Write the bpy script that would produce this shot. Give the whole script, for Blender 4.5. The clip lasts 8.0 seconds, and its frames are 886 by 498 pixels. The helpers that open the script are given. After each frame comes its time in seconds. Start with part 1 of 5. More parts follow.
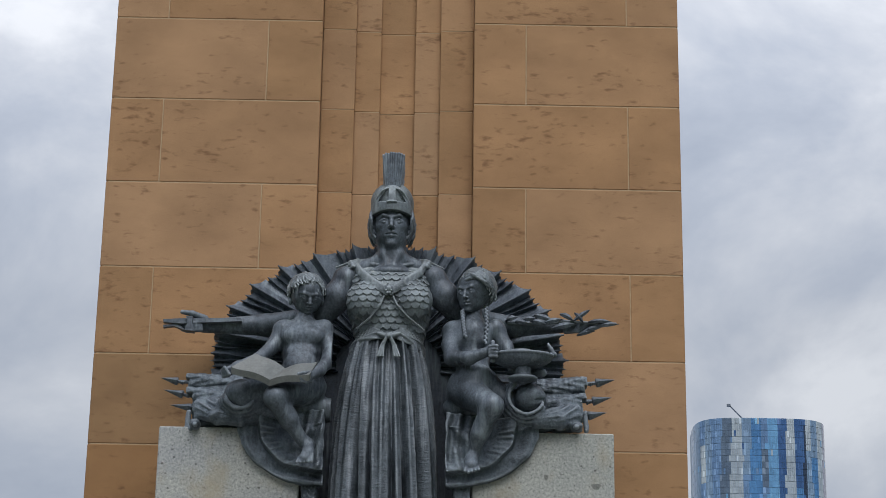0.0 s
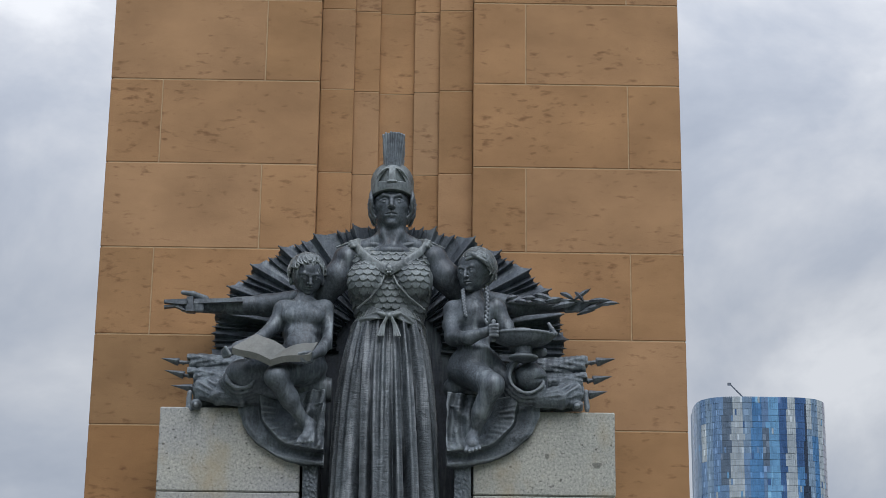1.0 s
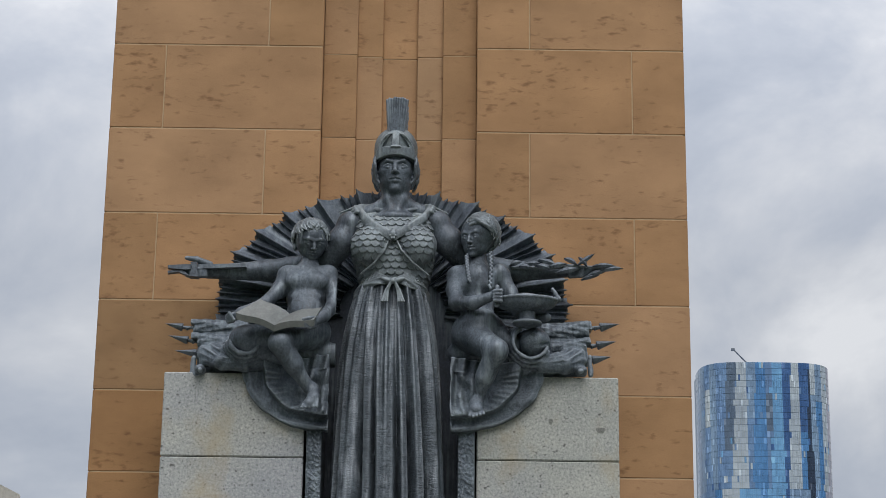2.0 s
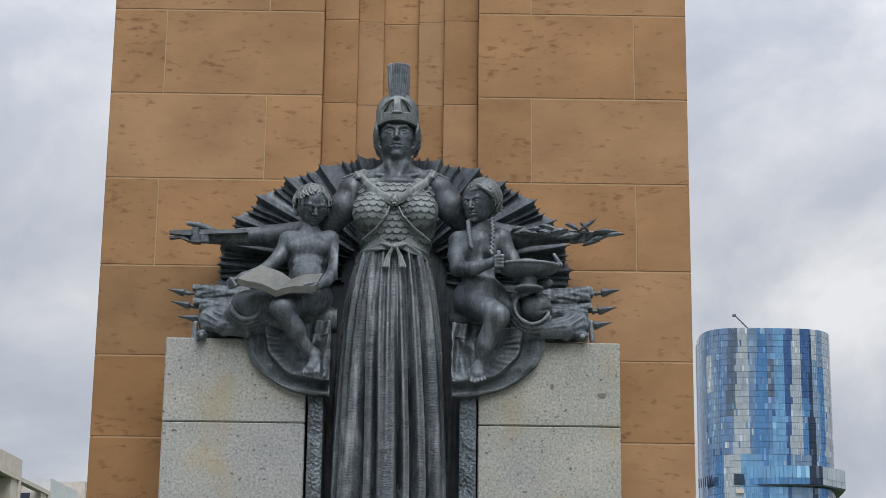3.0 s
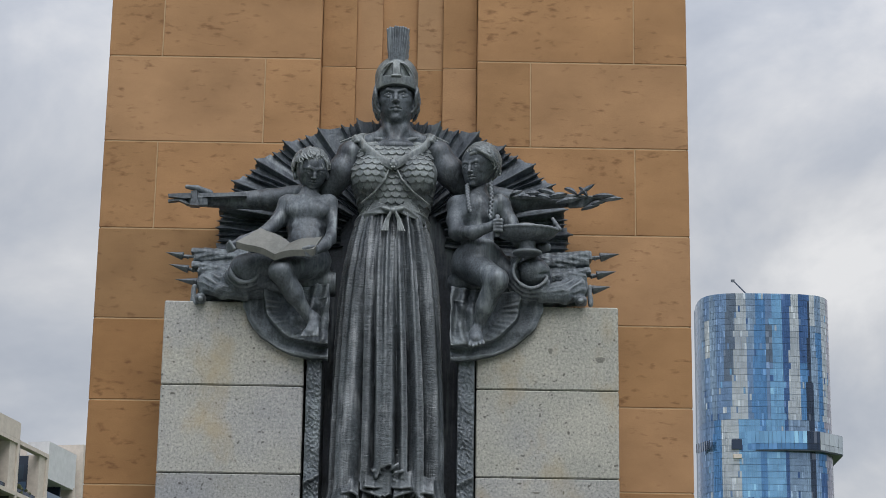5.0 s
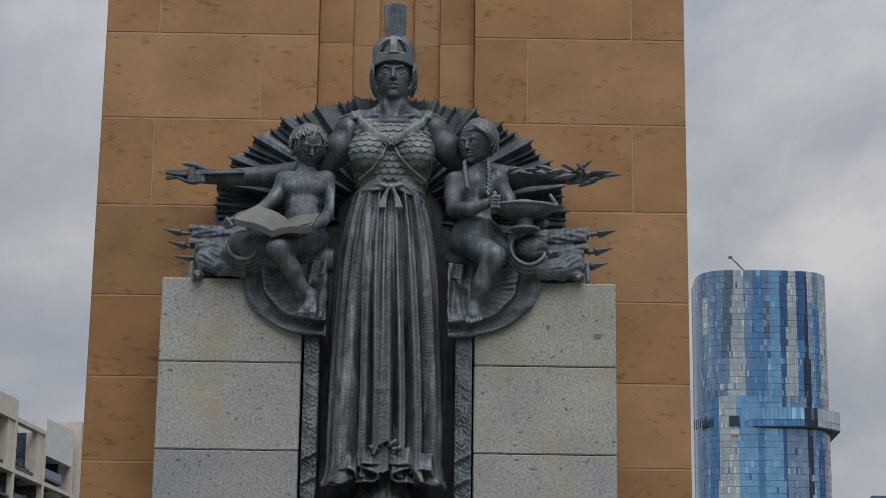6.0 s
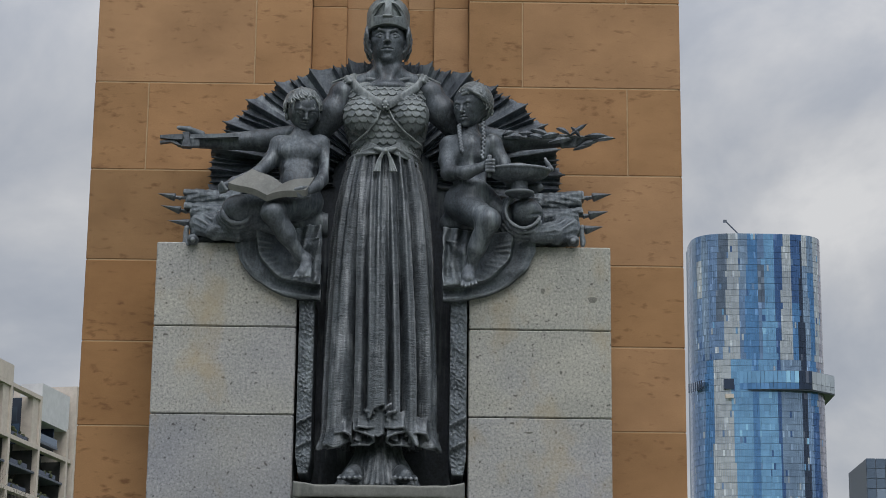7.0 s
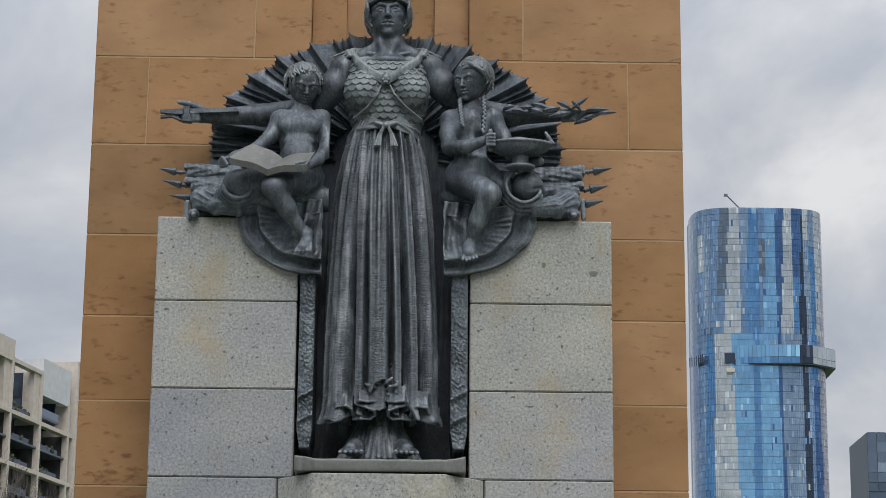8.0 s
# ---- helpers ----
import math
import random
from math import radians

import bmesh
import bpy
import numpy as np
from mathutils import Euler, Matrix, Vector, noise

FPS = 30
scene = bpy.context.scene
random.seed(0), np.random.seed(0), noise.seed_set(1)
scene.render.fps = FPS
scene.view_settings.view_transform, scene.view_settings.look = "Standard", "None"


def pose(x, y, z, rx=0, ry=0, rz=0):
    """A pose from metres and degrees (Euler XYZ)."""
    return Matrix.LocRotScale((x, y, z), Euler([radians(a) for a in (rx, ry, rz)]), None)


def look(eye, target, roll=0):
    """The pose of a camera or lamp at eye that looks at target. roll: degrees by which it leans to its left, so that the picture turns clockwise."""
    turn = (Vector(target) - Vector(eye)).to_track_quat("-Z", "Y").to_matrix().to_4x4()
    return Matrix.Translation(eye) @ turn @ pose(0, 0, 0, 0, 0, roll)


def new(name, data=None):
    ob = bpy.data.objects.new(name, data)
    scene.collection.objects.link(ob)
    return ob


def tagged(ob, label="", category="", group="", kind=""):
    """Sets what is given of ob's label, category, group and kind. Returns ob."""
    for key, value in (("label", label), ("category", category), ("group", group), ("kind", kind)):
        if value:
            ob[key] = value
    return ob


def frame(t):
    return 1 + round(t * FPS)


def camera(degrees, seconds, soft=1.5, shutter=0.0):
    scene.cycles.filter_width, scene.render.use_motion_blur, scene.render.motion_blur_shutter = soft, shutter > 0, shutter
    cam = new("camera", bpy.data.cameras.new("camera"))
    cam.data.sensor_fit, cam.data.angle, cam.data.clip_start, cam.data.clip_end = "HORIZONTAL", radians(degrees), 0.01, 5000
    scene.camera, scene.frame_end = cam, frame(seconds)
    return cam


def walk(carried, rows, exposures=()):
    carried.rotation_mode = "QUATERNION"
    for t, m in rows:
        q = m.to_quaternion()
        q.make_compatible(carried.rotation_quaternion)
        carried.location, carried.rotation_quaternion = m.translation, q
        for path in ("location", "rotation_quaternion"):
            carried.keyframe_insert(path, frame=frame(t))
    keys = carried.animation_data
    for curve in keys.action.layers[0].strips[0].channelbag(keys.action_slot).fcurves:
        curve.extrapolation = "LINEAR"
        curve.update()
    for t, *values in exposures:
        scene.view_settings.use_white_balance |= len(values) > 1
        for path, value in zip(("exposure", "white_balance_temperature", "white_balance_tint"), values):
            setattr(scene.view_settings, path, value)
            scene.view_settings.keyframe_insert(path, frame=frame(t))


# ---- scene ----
cam = camera(22.63, 8.0, soft=0.8)
EYE = (0.195, -11.2, 1.6)
# seconds, tilt up, yaw, roll in degrees
ROWS = [
    (0, 19.680, -0.392, 0.893),
    (0.5, 19.507, -0.384, 0.728),
    (1, 19.151, -0.392, 0.689),
    (1.5, 18.720, -0.347, 0.693),
    (3, 17.361, -0.272, 0.714),
    (3.5, 17.014, -0.318, 0.721),
    (4, 16.761, -0.332, 0.765),
    (4.5, 16.607, -0.305, 0.860),
    (6, 15.823, -0.394, 0.799),
    (6.5, 15.369, -0.455, 0.705),
    (7, 14.891, -0.546, 0.636),
    (7.5, 14.478, -0.611, 0.648),
    (8, 14.224, -0.531, 0.550),
]
SINK = 0.0133  # metres that the carried camera sinks on the way
walk(cam, [(t, pose(EYE[0], EYE[1], EYE[2] + SINK * (1 - t / 8), 90 + tilt - 0.0658 * (1 - t / 8), 0, yaw) @ pose(0, 0, 0, 0, 0, roll)) for t, tilt, yaw, roll in ROWS],
     exposures=[(0.0, -0.13, 6150, 10), (1.5, -0.1, 6250, 10), (3.0, 0.07, 6450, 10), (4.5, 0.15, 6500, 10), (6.0, -0.43, 6500, 10), (7.0, -0.25, 6500, 10), (8.0, -0.02, 6500, 10)])

# ---- sky and sun: a bright overcast day ----
SUN_UP, SUN_ROUND = 50, 170
SKY_SHIFT = -0.4
world = bpy.data.worlds.new("overcast_sky")
scene.world = world
world.use_nodes = True
wt = world.node_tree


def node(tree, kind, **inputs):
    n = tree.nodes.new(kind)
    for key, value in inputs.items():
        n.inputs[key.replace("_", " ")].default_value = value
    return n


def ramp(tree, *stops):
    n = tree.nodes.new("ShaderNodeValToRGB")
    els = n.color_ramp.elements
    while len(els) < len(stops):
        els.new(0.5)
    for e, (at, col) in zip(els, stops):
        e.position = at
        e.color = (*col, 1) if len(col) == 3 else col
    return n


def mixed(tree, fac, a, b, blend="MIX"):
    n = tree.nodes.new("ShaderNodeMix")
    n.data_type, n.blend_type = "RGBA", blend
    for socket, value in (("Factor", fac), ("A", a), ("B", b)):
        if isinstance(value, (int, float)):
            n.inputs[socket].default_value = value
        elif isinstance(value, tuple):
            n.inputs[socket].default_value = (*value, 1)
        else:
            tree.links.new(value, n.inputs[socket])
    return n.outputs["Result"]


def build_sky():
    link = wt.links.new
    bg = wt.nodes["Background"]
    sky = wt.nodes.new("ShaderNodeTexSky")
    sky.sky_type, sky.sun_disc = "NISHITA", False
    sky.sun_elevation, sky.sun_rotation = radians(SUN_UP), radians(SUN_ROUND)
    coord = wt.nodes.new("ShaderNodeTexCoord")
    place = node(wt, "ShaderNodeMapping", Scale=(1.0, 1.0, 1.35), Location=(0.37, 0.2, 0.11))
    link(coord.outputs["Generated"], place.inputs["Vector"])
    big = node(wt, "ShaderNodeTexNoise", Scale=6.0, Detail=7.0, Roughness=0.55, Distortion=0.3)
    link(place.outputs[0], big.inputs["Vector"])
    wide = node(wt, "ShaderNodeTexNoise", Scale=2.2, Detail=2.0, Roughness=0.5)
    far = node(wt, "ShaderNodeMapping", Location=(SKY_SHIFT, 0.6, 0.3))
    link(coord.outputs["Generated"], far.inputs["Vector"])
    link(far.outputs[0], wide.inputs["Vector"])
    both = wt.nodes.new("ShaderNodeMath")
    both.operation = "MULTIPLY_ADD"
    both.inputs[1].default_value = 0.55
    link(wide.outputs["Fac"], both.inputs[0])
    trim = wt.nodes.new("ShaderNodeMath")
    trim.operation = "SUBTRACT"
    trim.inputs[1].default_value = 0.275
    link(big.outputs["Fac"], trim.inputs[0])
    link(trim.outputs[0], both.inputs[2])
    cloud = ramp(wt, (0.36, (3.55, 3.85, 4.4)), (0.46, (4.4, 4.65, 5.1)), (0.55, (5.5, 5.62, 5.85)), (0.65, (7.2, 7.2, 7.2)))
    link(both.outputs[0], cloud.inputs["Fac"])
    mix = wt.nodes.new("ShaderNodeMix")
    mix.data_type = "RGBA"
    mix.inputs["Factor"].default_value = 0.93
    link(sky.outputs["Color"], mix.inputs["A"])
    link(cloud.outputs["Color"], mix.inputs["B"])
    # an overcast sky is brighter overhead than at the horizon
    apart = wt.nodes.new("ShaderNodeSeparateXYZ")
    link(coord.outputs["Generated"], apart.inputs[0])
    rise = ramp(wt, (0.0, (0.86, 0.86, 0.86)), (0.3, (0.95, 0.95, 0.955)), (1.0, (2.8, 2.75, 2.75)))
    link(apart.outputs["Z"], rise.inputs["Fac"])
    link(mixed(wt, 1.0, mix.outputs["Result"], rise.outputs[0], "MULTIPLY"), bg.inputs["Color"])
    bg.inputs["Strength"].default_value = 0.118


build_sky()
sun = new("sun", bpy.data.lights.new("sun", "SUN"))
sun.data.energy, sun.data.angle, sun.data.color = 1.75, radians(40), (1.0, 0.95, 0.88)
sun.matrix_world = look((0, 0, 30), Vector((0, 0, 30)) - Vector((math.sin(radians(SUN_ROUND)) * math.cos(radians(SUN_UP)), math.cos(radians(SUN_ROUND)) * math.cos(radians(SUN_UP)), math.sin(radians(SUN_UP)))))


# ---- materials ----
def material(name, rough=0.6, metal=0.0):
    m = bpy.data.materials.new(name)
    m.use_nodes = True
    b = m.node_tree.nodes["Principled BSDF"]
    b.inputs["Roughness"].default_value, b.inputs["Metallic"].default_value = rough, metal
    return m, m.node_tree, b


def noise_at(tree, scale, stretch=(1, 1, 1), detail=4.0, rough=0.55, shift=None):
    """Noise in world space, stretched; shift: a socket added to the place."""
    geo = tree.nodes.new("ShaderNodeNewGeometry")
    mp = node(tree, "ShaderNodeMapping", Scale=stretch)
    out = geo.outputs["Position"]
    if shift is not None:
        add = tree.nodes.new("ShaderNodeVectorMath")
        tree.links.new(out, add.inputs[0])
        tree.links.new(shift, add.inputs[1])
        out = add.outputs[0]
    tree.links.new(out, mp.inputs["Vector"])
    n = node(tree, "ShaderNodeTexNoise", Scale=scale, Detail=detail, Roughness=rough)
    tree.links.new(mp.outputs[0], n.inputs["Vector"])
    return n


def bumped(tree, bsdf, height, strength, distance):
    n = node(tree, "ShaderNodeBump", Strength=strength, Distance=distance)
    tree.links.new(height, n.inputs["Height"])
    tree.links.new(n.outputs[0], bsdf.inputs["Normal"])


def sandstone(name="sandstone", tint=(1.0, 1.0, 1.0)):
    m, t, b = material(name, 0.85)
    info = t.nodes.new("ShaderNodeObjectInfo")
    own = t.nodes.new("ShaderNodeVectorMath")
    own.operation = "SCALE"
    own.inputs[0].default_value = (3.1, 1.7, 5.3)
    t.links.new(info.outputs["Random"], own.inputs["Scale"])
    base = ramp(t, (0.0, (0.32, 0.184, 0.088)), (0.3, (0.362, 0.206, 0.1)), (0.55, (0.362, 0.212, 0.109)), (0.8, (0.368, 0.22, 0.118)), (1.0, (0.345, 0.215, 0.12)))
    t.links.new(info.outputs["Random"], base.inputs["Fac"])
    cloudy = noise_at(t, 2.3, (1, 1, 1.6), 5, 0.6, own.outputs[0])
    shade = ramp(t, (0.3, (0.8, 0.78, 0.74)), (0.7, (1.14, 1.14, 1.12)))
    t.links.new(cloudy.outputs["Fac"], shade.inputs["Fac"])
    col = mixed(t, 1.0, base.outputs[0], shade.outputs[0], "MULTIPLY")
    grain = noise_at(t, 160, (1, 1, 1.4), 3, 0.7)
    gr = ramp(t, (0.3, (0.86, 0.85, 0.84)), (0.7, (1.12, 1.12, 1.12)))
    t.links.new(grain.outputs["Fac"], gr.inputs["Fac"])
    col = mixed(t, 1.0, col, gr.outputs[0], "MULTIPLY")
    # iron-brown flecks that lie along the bedding
    fleck = noise_at(t, 1.0, (15, 15, 36), 3.0, 0.55, own.outputs[0])
    where = noise_at(t, 3.0, (1, 1, 1.8), 2, 0.5, own.outputs[0])
    total = t.nodes.new("ShaderNodeMath")
    total.operation = "MULTIPLY_ADD"
    total.inputs[1].default_value = 0.42
    t.links.new(where.outputs["Fac"], total.inputs[0])
    t.links.new(fleck.outputs["Fac"], total.inputs[2])
    mark = ramp(t, (0.8, (0, 0, 0)), (0.97, (0.62, 0.62, 0.62)))
    t.links.new(total.outputs[0], mark.inputs["Fac"])
    col = mixed(t, mark.outputs[0], col, (0.125, 0.055, 0.022))
    col = mixed(t, 1.0, col, tint, "MULTIPLY")
    t.links.new(col, b.inputs["Base Color"])
    bumped(t, b, grain.outputs["Fac"], 0.25, 0.004)
    return m


def plain_stone(name, low, high, rough=0.85, scale=30):
    m, t, b = material(name, rough)
    n = noise_at(t, scale, detail=6, rough=0.65)
    c = ramp(t, (0.32, low), (0.68, high))
    t.links.new(n.outputs["Fac"], c.inputs["Fac"])
    t.links.new(c.outputs[0], b.inputs["Base Color"])
    bumped(t, b, n.outputs["Fac"], 0.3, 0.004)
    return m


def granite(name="granite", tint=(1.0, 1.0, 1.0)):
    m, t, b = material(name, 0.75)
    info = t.nodes.new("ShaderNodeObjectInfo")
    base = ramp(t, (0.0, (0.36, 0.37, 0.35)), (0.5, (0.385, 0.39, 0.365)), (1.0, (0.35, 0.36, 0.362)))
    t.links.new(info.outputs["Random"], base.inputs["Fac"])
    speck = noise_at(t, 75, detail=4, rough=0.8)
    sp = ramp(t, (0.33, (0.22, 0.23, 0.23)), (0.42, (0.8, 0.81, 0.81)), (0.56, (1.08, 1.08, 1.06)), (0.68, (1.5, 1.48, 1.42)))
    t.links.new(speck.outputs["Fac"], sp.inputs["Fac"])
    col = mixed(t, 1.0, base.outputs[0], sp.outputs[0], "MULTIPLY")
    pit = noise_at(t, 42, detail=1.5, rough=0.4)
    pt = ramp(t, (0.26, (0.9, 0.9, 0.9)), (0.31, (0, 0, 0)))
    t.links.new(pit.outputs["Fac"], pt.inputs["Fac"])
    col = mixed(t, pt.outputs[0], col, (0.09, 0.09, 0.085))
    cool = noise_at(t, 1.7, (1, 1, 1.2), 3, 0.5)
    cl = ramp(t, (0.42, (0, 0, 0)), (0.62, (0.6, 0.6, 0.6)))
    t.links.new(cool.outputs["Fac"], cl.inputs["Fac"])
    col = mixed(t, cl.outputs[0], col, mixed(t, 1.0, col, (0.9, 0.92, 1.06), "MULTIPLY"))
    stain = noise_at(t, 4.2, (1, 1, 0.7), 5, 0.6)
    st = ramp(t, (0.52, (0, 0, 0)), (0.72, (0.6, 0.6, 0.6)))
    t.links.new(stain.outputs["Fac"], st.inputs["Fac"])
    col = mixed(t, st.outputs[0], col, (0.36, 0.3, 0.19))
    damp = noise_at(t, 2.6, (1, 1, 1.5), 4, 0.6)
    dm = ramp(t, (0.35, (0.88, 0.89, 0.9)), (0.65, (1.06, 1.05, 1.04)))
    t.links.new(damp.outputs["Fac"], dm.inputs["Fac"])
    col = mixed(t, 1.0, col, dm.outputs[0], "MULTIPLY")
    col = mixed(t, 1.0, col, tint, "MULTIPLY")
    t.links.new(col, b.inputs["Base Color"])
    bumped(t, b, speck.outputs["Fac"], 0.35, 0.004)
    return m


def bronze(name="bronze", low=(0.03, 0.037, 0.042), high=(0.1, 0.122, 0.13), weave=0.22, ripple=(90, 90, 100), worn=(0.27, 0.305, 0.3), metal=0.42, grit=0.6, shine=(0.45, 0.65), pale=(0.2, 0.24, 0.245)):
    """Weathered bronze: dark patina, rain-washed pale runs, pores and rubbed ridges."""
    m, t, b = material(name, 0.42, metal)
    low, high, pale, worn = [None if v is None else (v[0], v[1], v[2] * 1.09) for v in (low, high, pale, worn)]
    mottle = noise_at(t, 7, (1, 1, 0.55), 8, 0.66)
    c = ramp(t, (0.34, low), (0.68, high))
    t.links.new(mottle.outputs["Fac"], c.inputs["Fac"])
    pores = noise_at(t, 85, (1, 1, 0.7), 4, 0.7)
    po = ramp(t, (0.32, (1 - 0.5 * grit,) * 3), (0.5, (1.0, 1.0, 1.0)), (0.68, (1 + 0.55 * grit,) * 3))
    t.links.new(pores.outputs["Fac"], po.inputs["Fac"])
    col = mixed(t, 1.0, c.outputs[0], po.outputs[0], "MULTIPLY")
    # pale runs where rain has washed down, only in some places
    streak = noise_at(t, 30, (1, 1, 0.07), 5, 0.65)
    where = noise_at(t, 5.5, (1, 1, 0.6), 3, 0.6)
    both = t.nodes.new("ShaderNodeMath")
    both.operation = "MULTIPLY"
    t.links.new(streak.outputs["Fac"], both.inputs[0])
    t.links.new(where.outputs["Fac"], both.inputs[1])
    s = ramp(t, (0.27, (0, 0, 0)), (0.4, (0.75, 0.75, 0.75)))
    t.links.new(both.outputs[0], s.inputs["Fac"])
    col = mixed(t, s.outputs[0], col, pale)
    # ridges rubbed pale by weather
    if worn is not None:
        geo = t.nodes.new("ShaderNodeNewGeometry")
        rub = ramp(t, (0.505, (0, 0, 0)), (0.57, (0.8, 0.8, 0.8)))
        t.links.new(geo.outputs["Pointiness"], rub.inputs["Fac"])
        col = mixed(t, rub.outputs[0], col, worn)
    t.links.new(col, b.inputs["Base Color"])
    rg = ramp(t, (0.36, (shine[0],) * 3), (0.64, (shine[1],) * 3))
    t.links.new(mottle.outputs["Fac"], rg.inputs["Fac"])
    t.links.new(rg.outputs[0], b.inputs["Roughness"])
    fine = noise_at(t, 1.0, ripple, 5, 0.6)
    bumped(t, b, fine.outputs["Fac"], weave, 0.012)
    return m


SANDSTONE, GRANITE = sandstone(), granite()
SANDSTONE_BROWN = sandstone("brown_sandstone", (0.8, 0.76, 0.66))
GRANITE_COOL = granite("blue_grey_granite", (0.78, 0.8, 0.87))
MORTAR = plain_stone("lime_mortar", (0.35, 0.245, 0.14), (0.46, 0.34, 0.215))
JOINT = plain_stone("dark_joint", (0.075, 0.075, 0.072), (0.12, 0.12, 0.115))
LICHEN = plain_stone("lichen", (0.11, 0.115, 0.105), (0.24, 0.245, 0.225), 0.9, 120)
BRONZE = bronze()
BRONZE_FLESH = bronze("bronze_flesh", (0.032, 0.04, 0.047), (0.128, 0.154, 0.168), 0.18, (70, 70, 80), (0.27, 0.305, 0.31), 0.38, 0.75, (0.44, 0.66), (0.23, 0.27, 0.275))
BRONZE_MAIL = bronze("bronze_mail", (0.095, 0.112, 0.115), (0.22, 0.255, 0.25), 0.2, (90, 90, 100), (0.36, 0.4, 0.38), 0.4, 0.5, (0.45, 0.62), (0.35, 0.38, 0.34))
BRONZE_HAIR = bronze("bronze_hair", (0.07, 0.084, 0.088), (0.19, 0.222, 0.22), 0.2, (90, 90, 100), (0.34, 0.375, 0.36), 0.4, 0.5, (0.45, 0.62), (0.3, 0.335, 0.32))
BRONZE_CLOTH = bronze("bronze_cloth", (0.036, 0.046, 0.054), (0.145, 0.175, 0.187), 0.6, (60, 60, 70), (0.28, 0.315, 0.32))
BRONZE_SKIRT = bronze("bronze_pleats", (0.03, 0.038, 0.043), (0.102, 0.124, 0.132), 0.5, (40, 40, 105), (0.27, 0.3, 0.305), 0.42, 0.6, (0.42, 0.6), (0.27, 0.3, 0.305))
BRONZE_FLAT = bronze("bronze_flat", (0.055, 0.066, 0.076), (0.17, 0.196, 0.206), 0.25, (60, 60, 60), None)
BRONZE_FAN = bronze("bronze_fan", (0.052, 0.064, 0.074), (0.155, 0.183, 0.202), 0.4, (24, 24, 40), None, 0.45, 0.6, (0.4, 0.58))
# bronze darkened so that its colour holds the shade inside the niche
BRONZE_SHADED = bronze("bronze_shaded", (0.024, 0.03, 0.037), (0.085, 0.1, 0.114), 0.15, (30, 30, 60), None)
BRONZE_PALE = bronze("bronze_pale", (0.125, 0.135, 0.12), (0.19, 0.2, 0.178), 0.15, (40, 40, 40), None, 0.3, 0.25, (0.45, 0.6), (0.23, 0.24, 0.21))
GRASS = plain_stone("grass", (0.03, 0.06, 0.015), (0.07, 0.11, 0.03), 0.9, 6)
# dark green of the added bank that cuts light and reflections
BLOCKER_GREEN = plain_stone("blocker_green", (0.025, 0.045, 0.015), (0.07, 0.1, 0.035), 0.9, 1.2)
PAVING = plain_stone("paving", (0.16, 0.15, 0.14), (0.24, 0.23, 0.21), 0.9, 12)


# ---- mesh helpers ----
def put(name, bm, mat, parent=None, label=""):
    me = bpy.data.meshes.new(name)
    bm.to_mesh(me)
    bm.free()
    me.materials.append(mat)
    ob = new(name, me)
    if parent is not None:
        ob.parent = parent
    return tagged(ob, label)


def part(name, bm, mat, parent, label=""):
    return put(name, bm, mat, parent, label)


def add_box(bm, x0, x1, y0, y1, z0, z1, bevel=0.0):
    made = bmesh.ops.create_cube(bm, size=1, matrix=Matrix.LocRotScale(((x0 + x1) / 2, (y0 + y1) / 2, (z0 + z1) / 2), None, (x1 - x0, y1 - y0, z1 - z0)))
    if bevel:
        edges = {e for v in made["verts"] for e in v.link_edges}
        bmesh.ops.bevel(bm, geom=list(edges), offset=bevel, segments=1, affect="EDGES")
    return bm


def boxed(*a, bevel=0.0):
    return add_box(bmesh.new(), *a, bevel=bevel)


def prism(outline, y0, y1):
    """A plate with the outline (x, z) between two depths."""
    bm = bmesh.new()
    a = [bm.verts.new((x, y0, z)) for x, z in outline]
    b = [bm.verts.new((x, y1, z)) for x, z in outline]
    bm.faces.new(a)
    bm.faces.new(b[::-1])
    for i in range(len(a)):
        j = (i + 1) % len(a)
        bm.faces.new((a[j], a[i], b[i], b[j]))
    bmesh.ops.recalc_face_normals(bm, faces=bm.faces)
    return bm


def empty(name, at=(0, 0, 0), label="", category="", group="", kind=""):
    ob = new(name)
    ob.location = at
    ob.empty_display_size = 0.1
    return tagged(ob, label, category, group, kind)


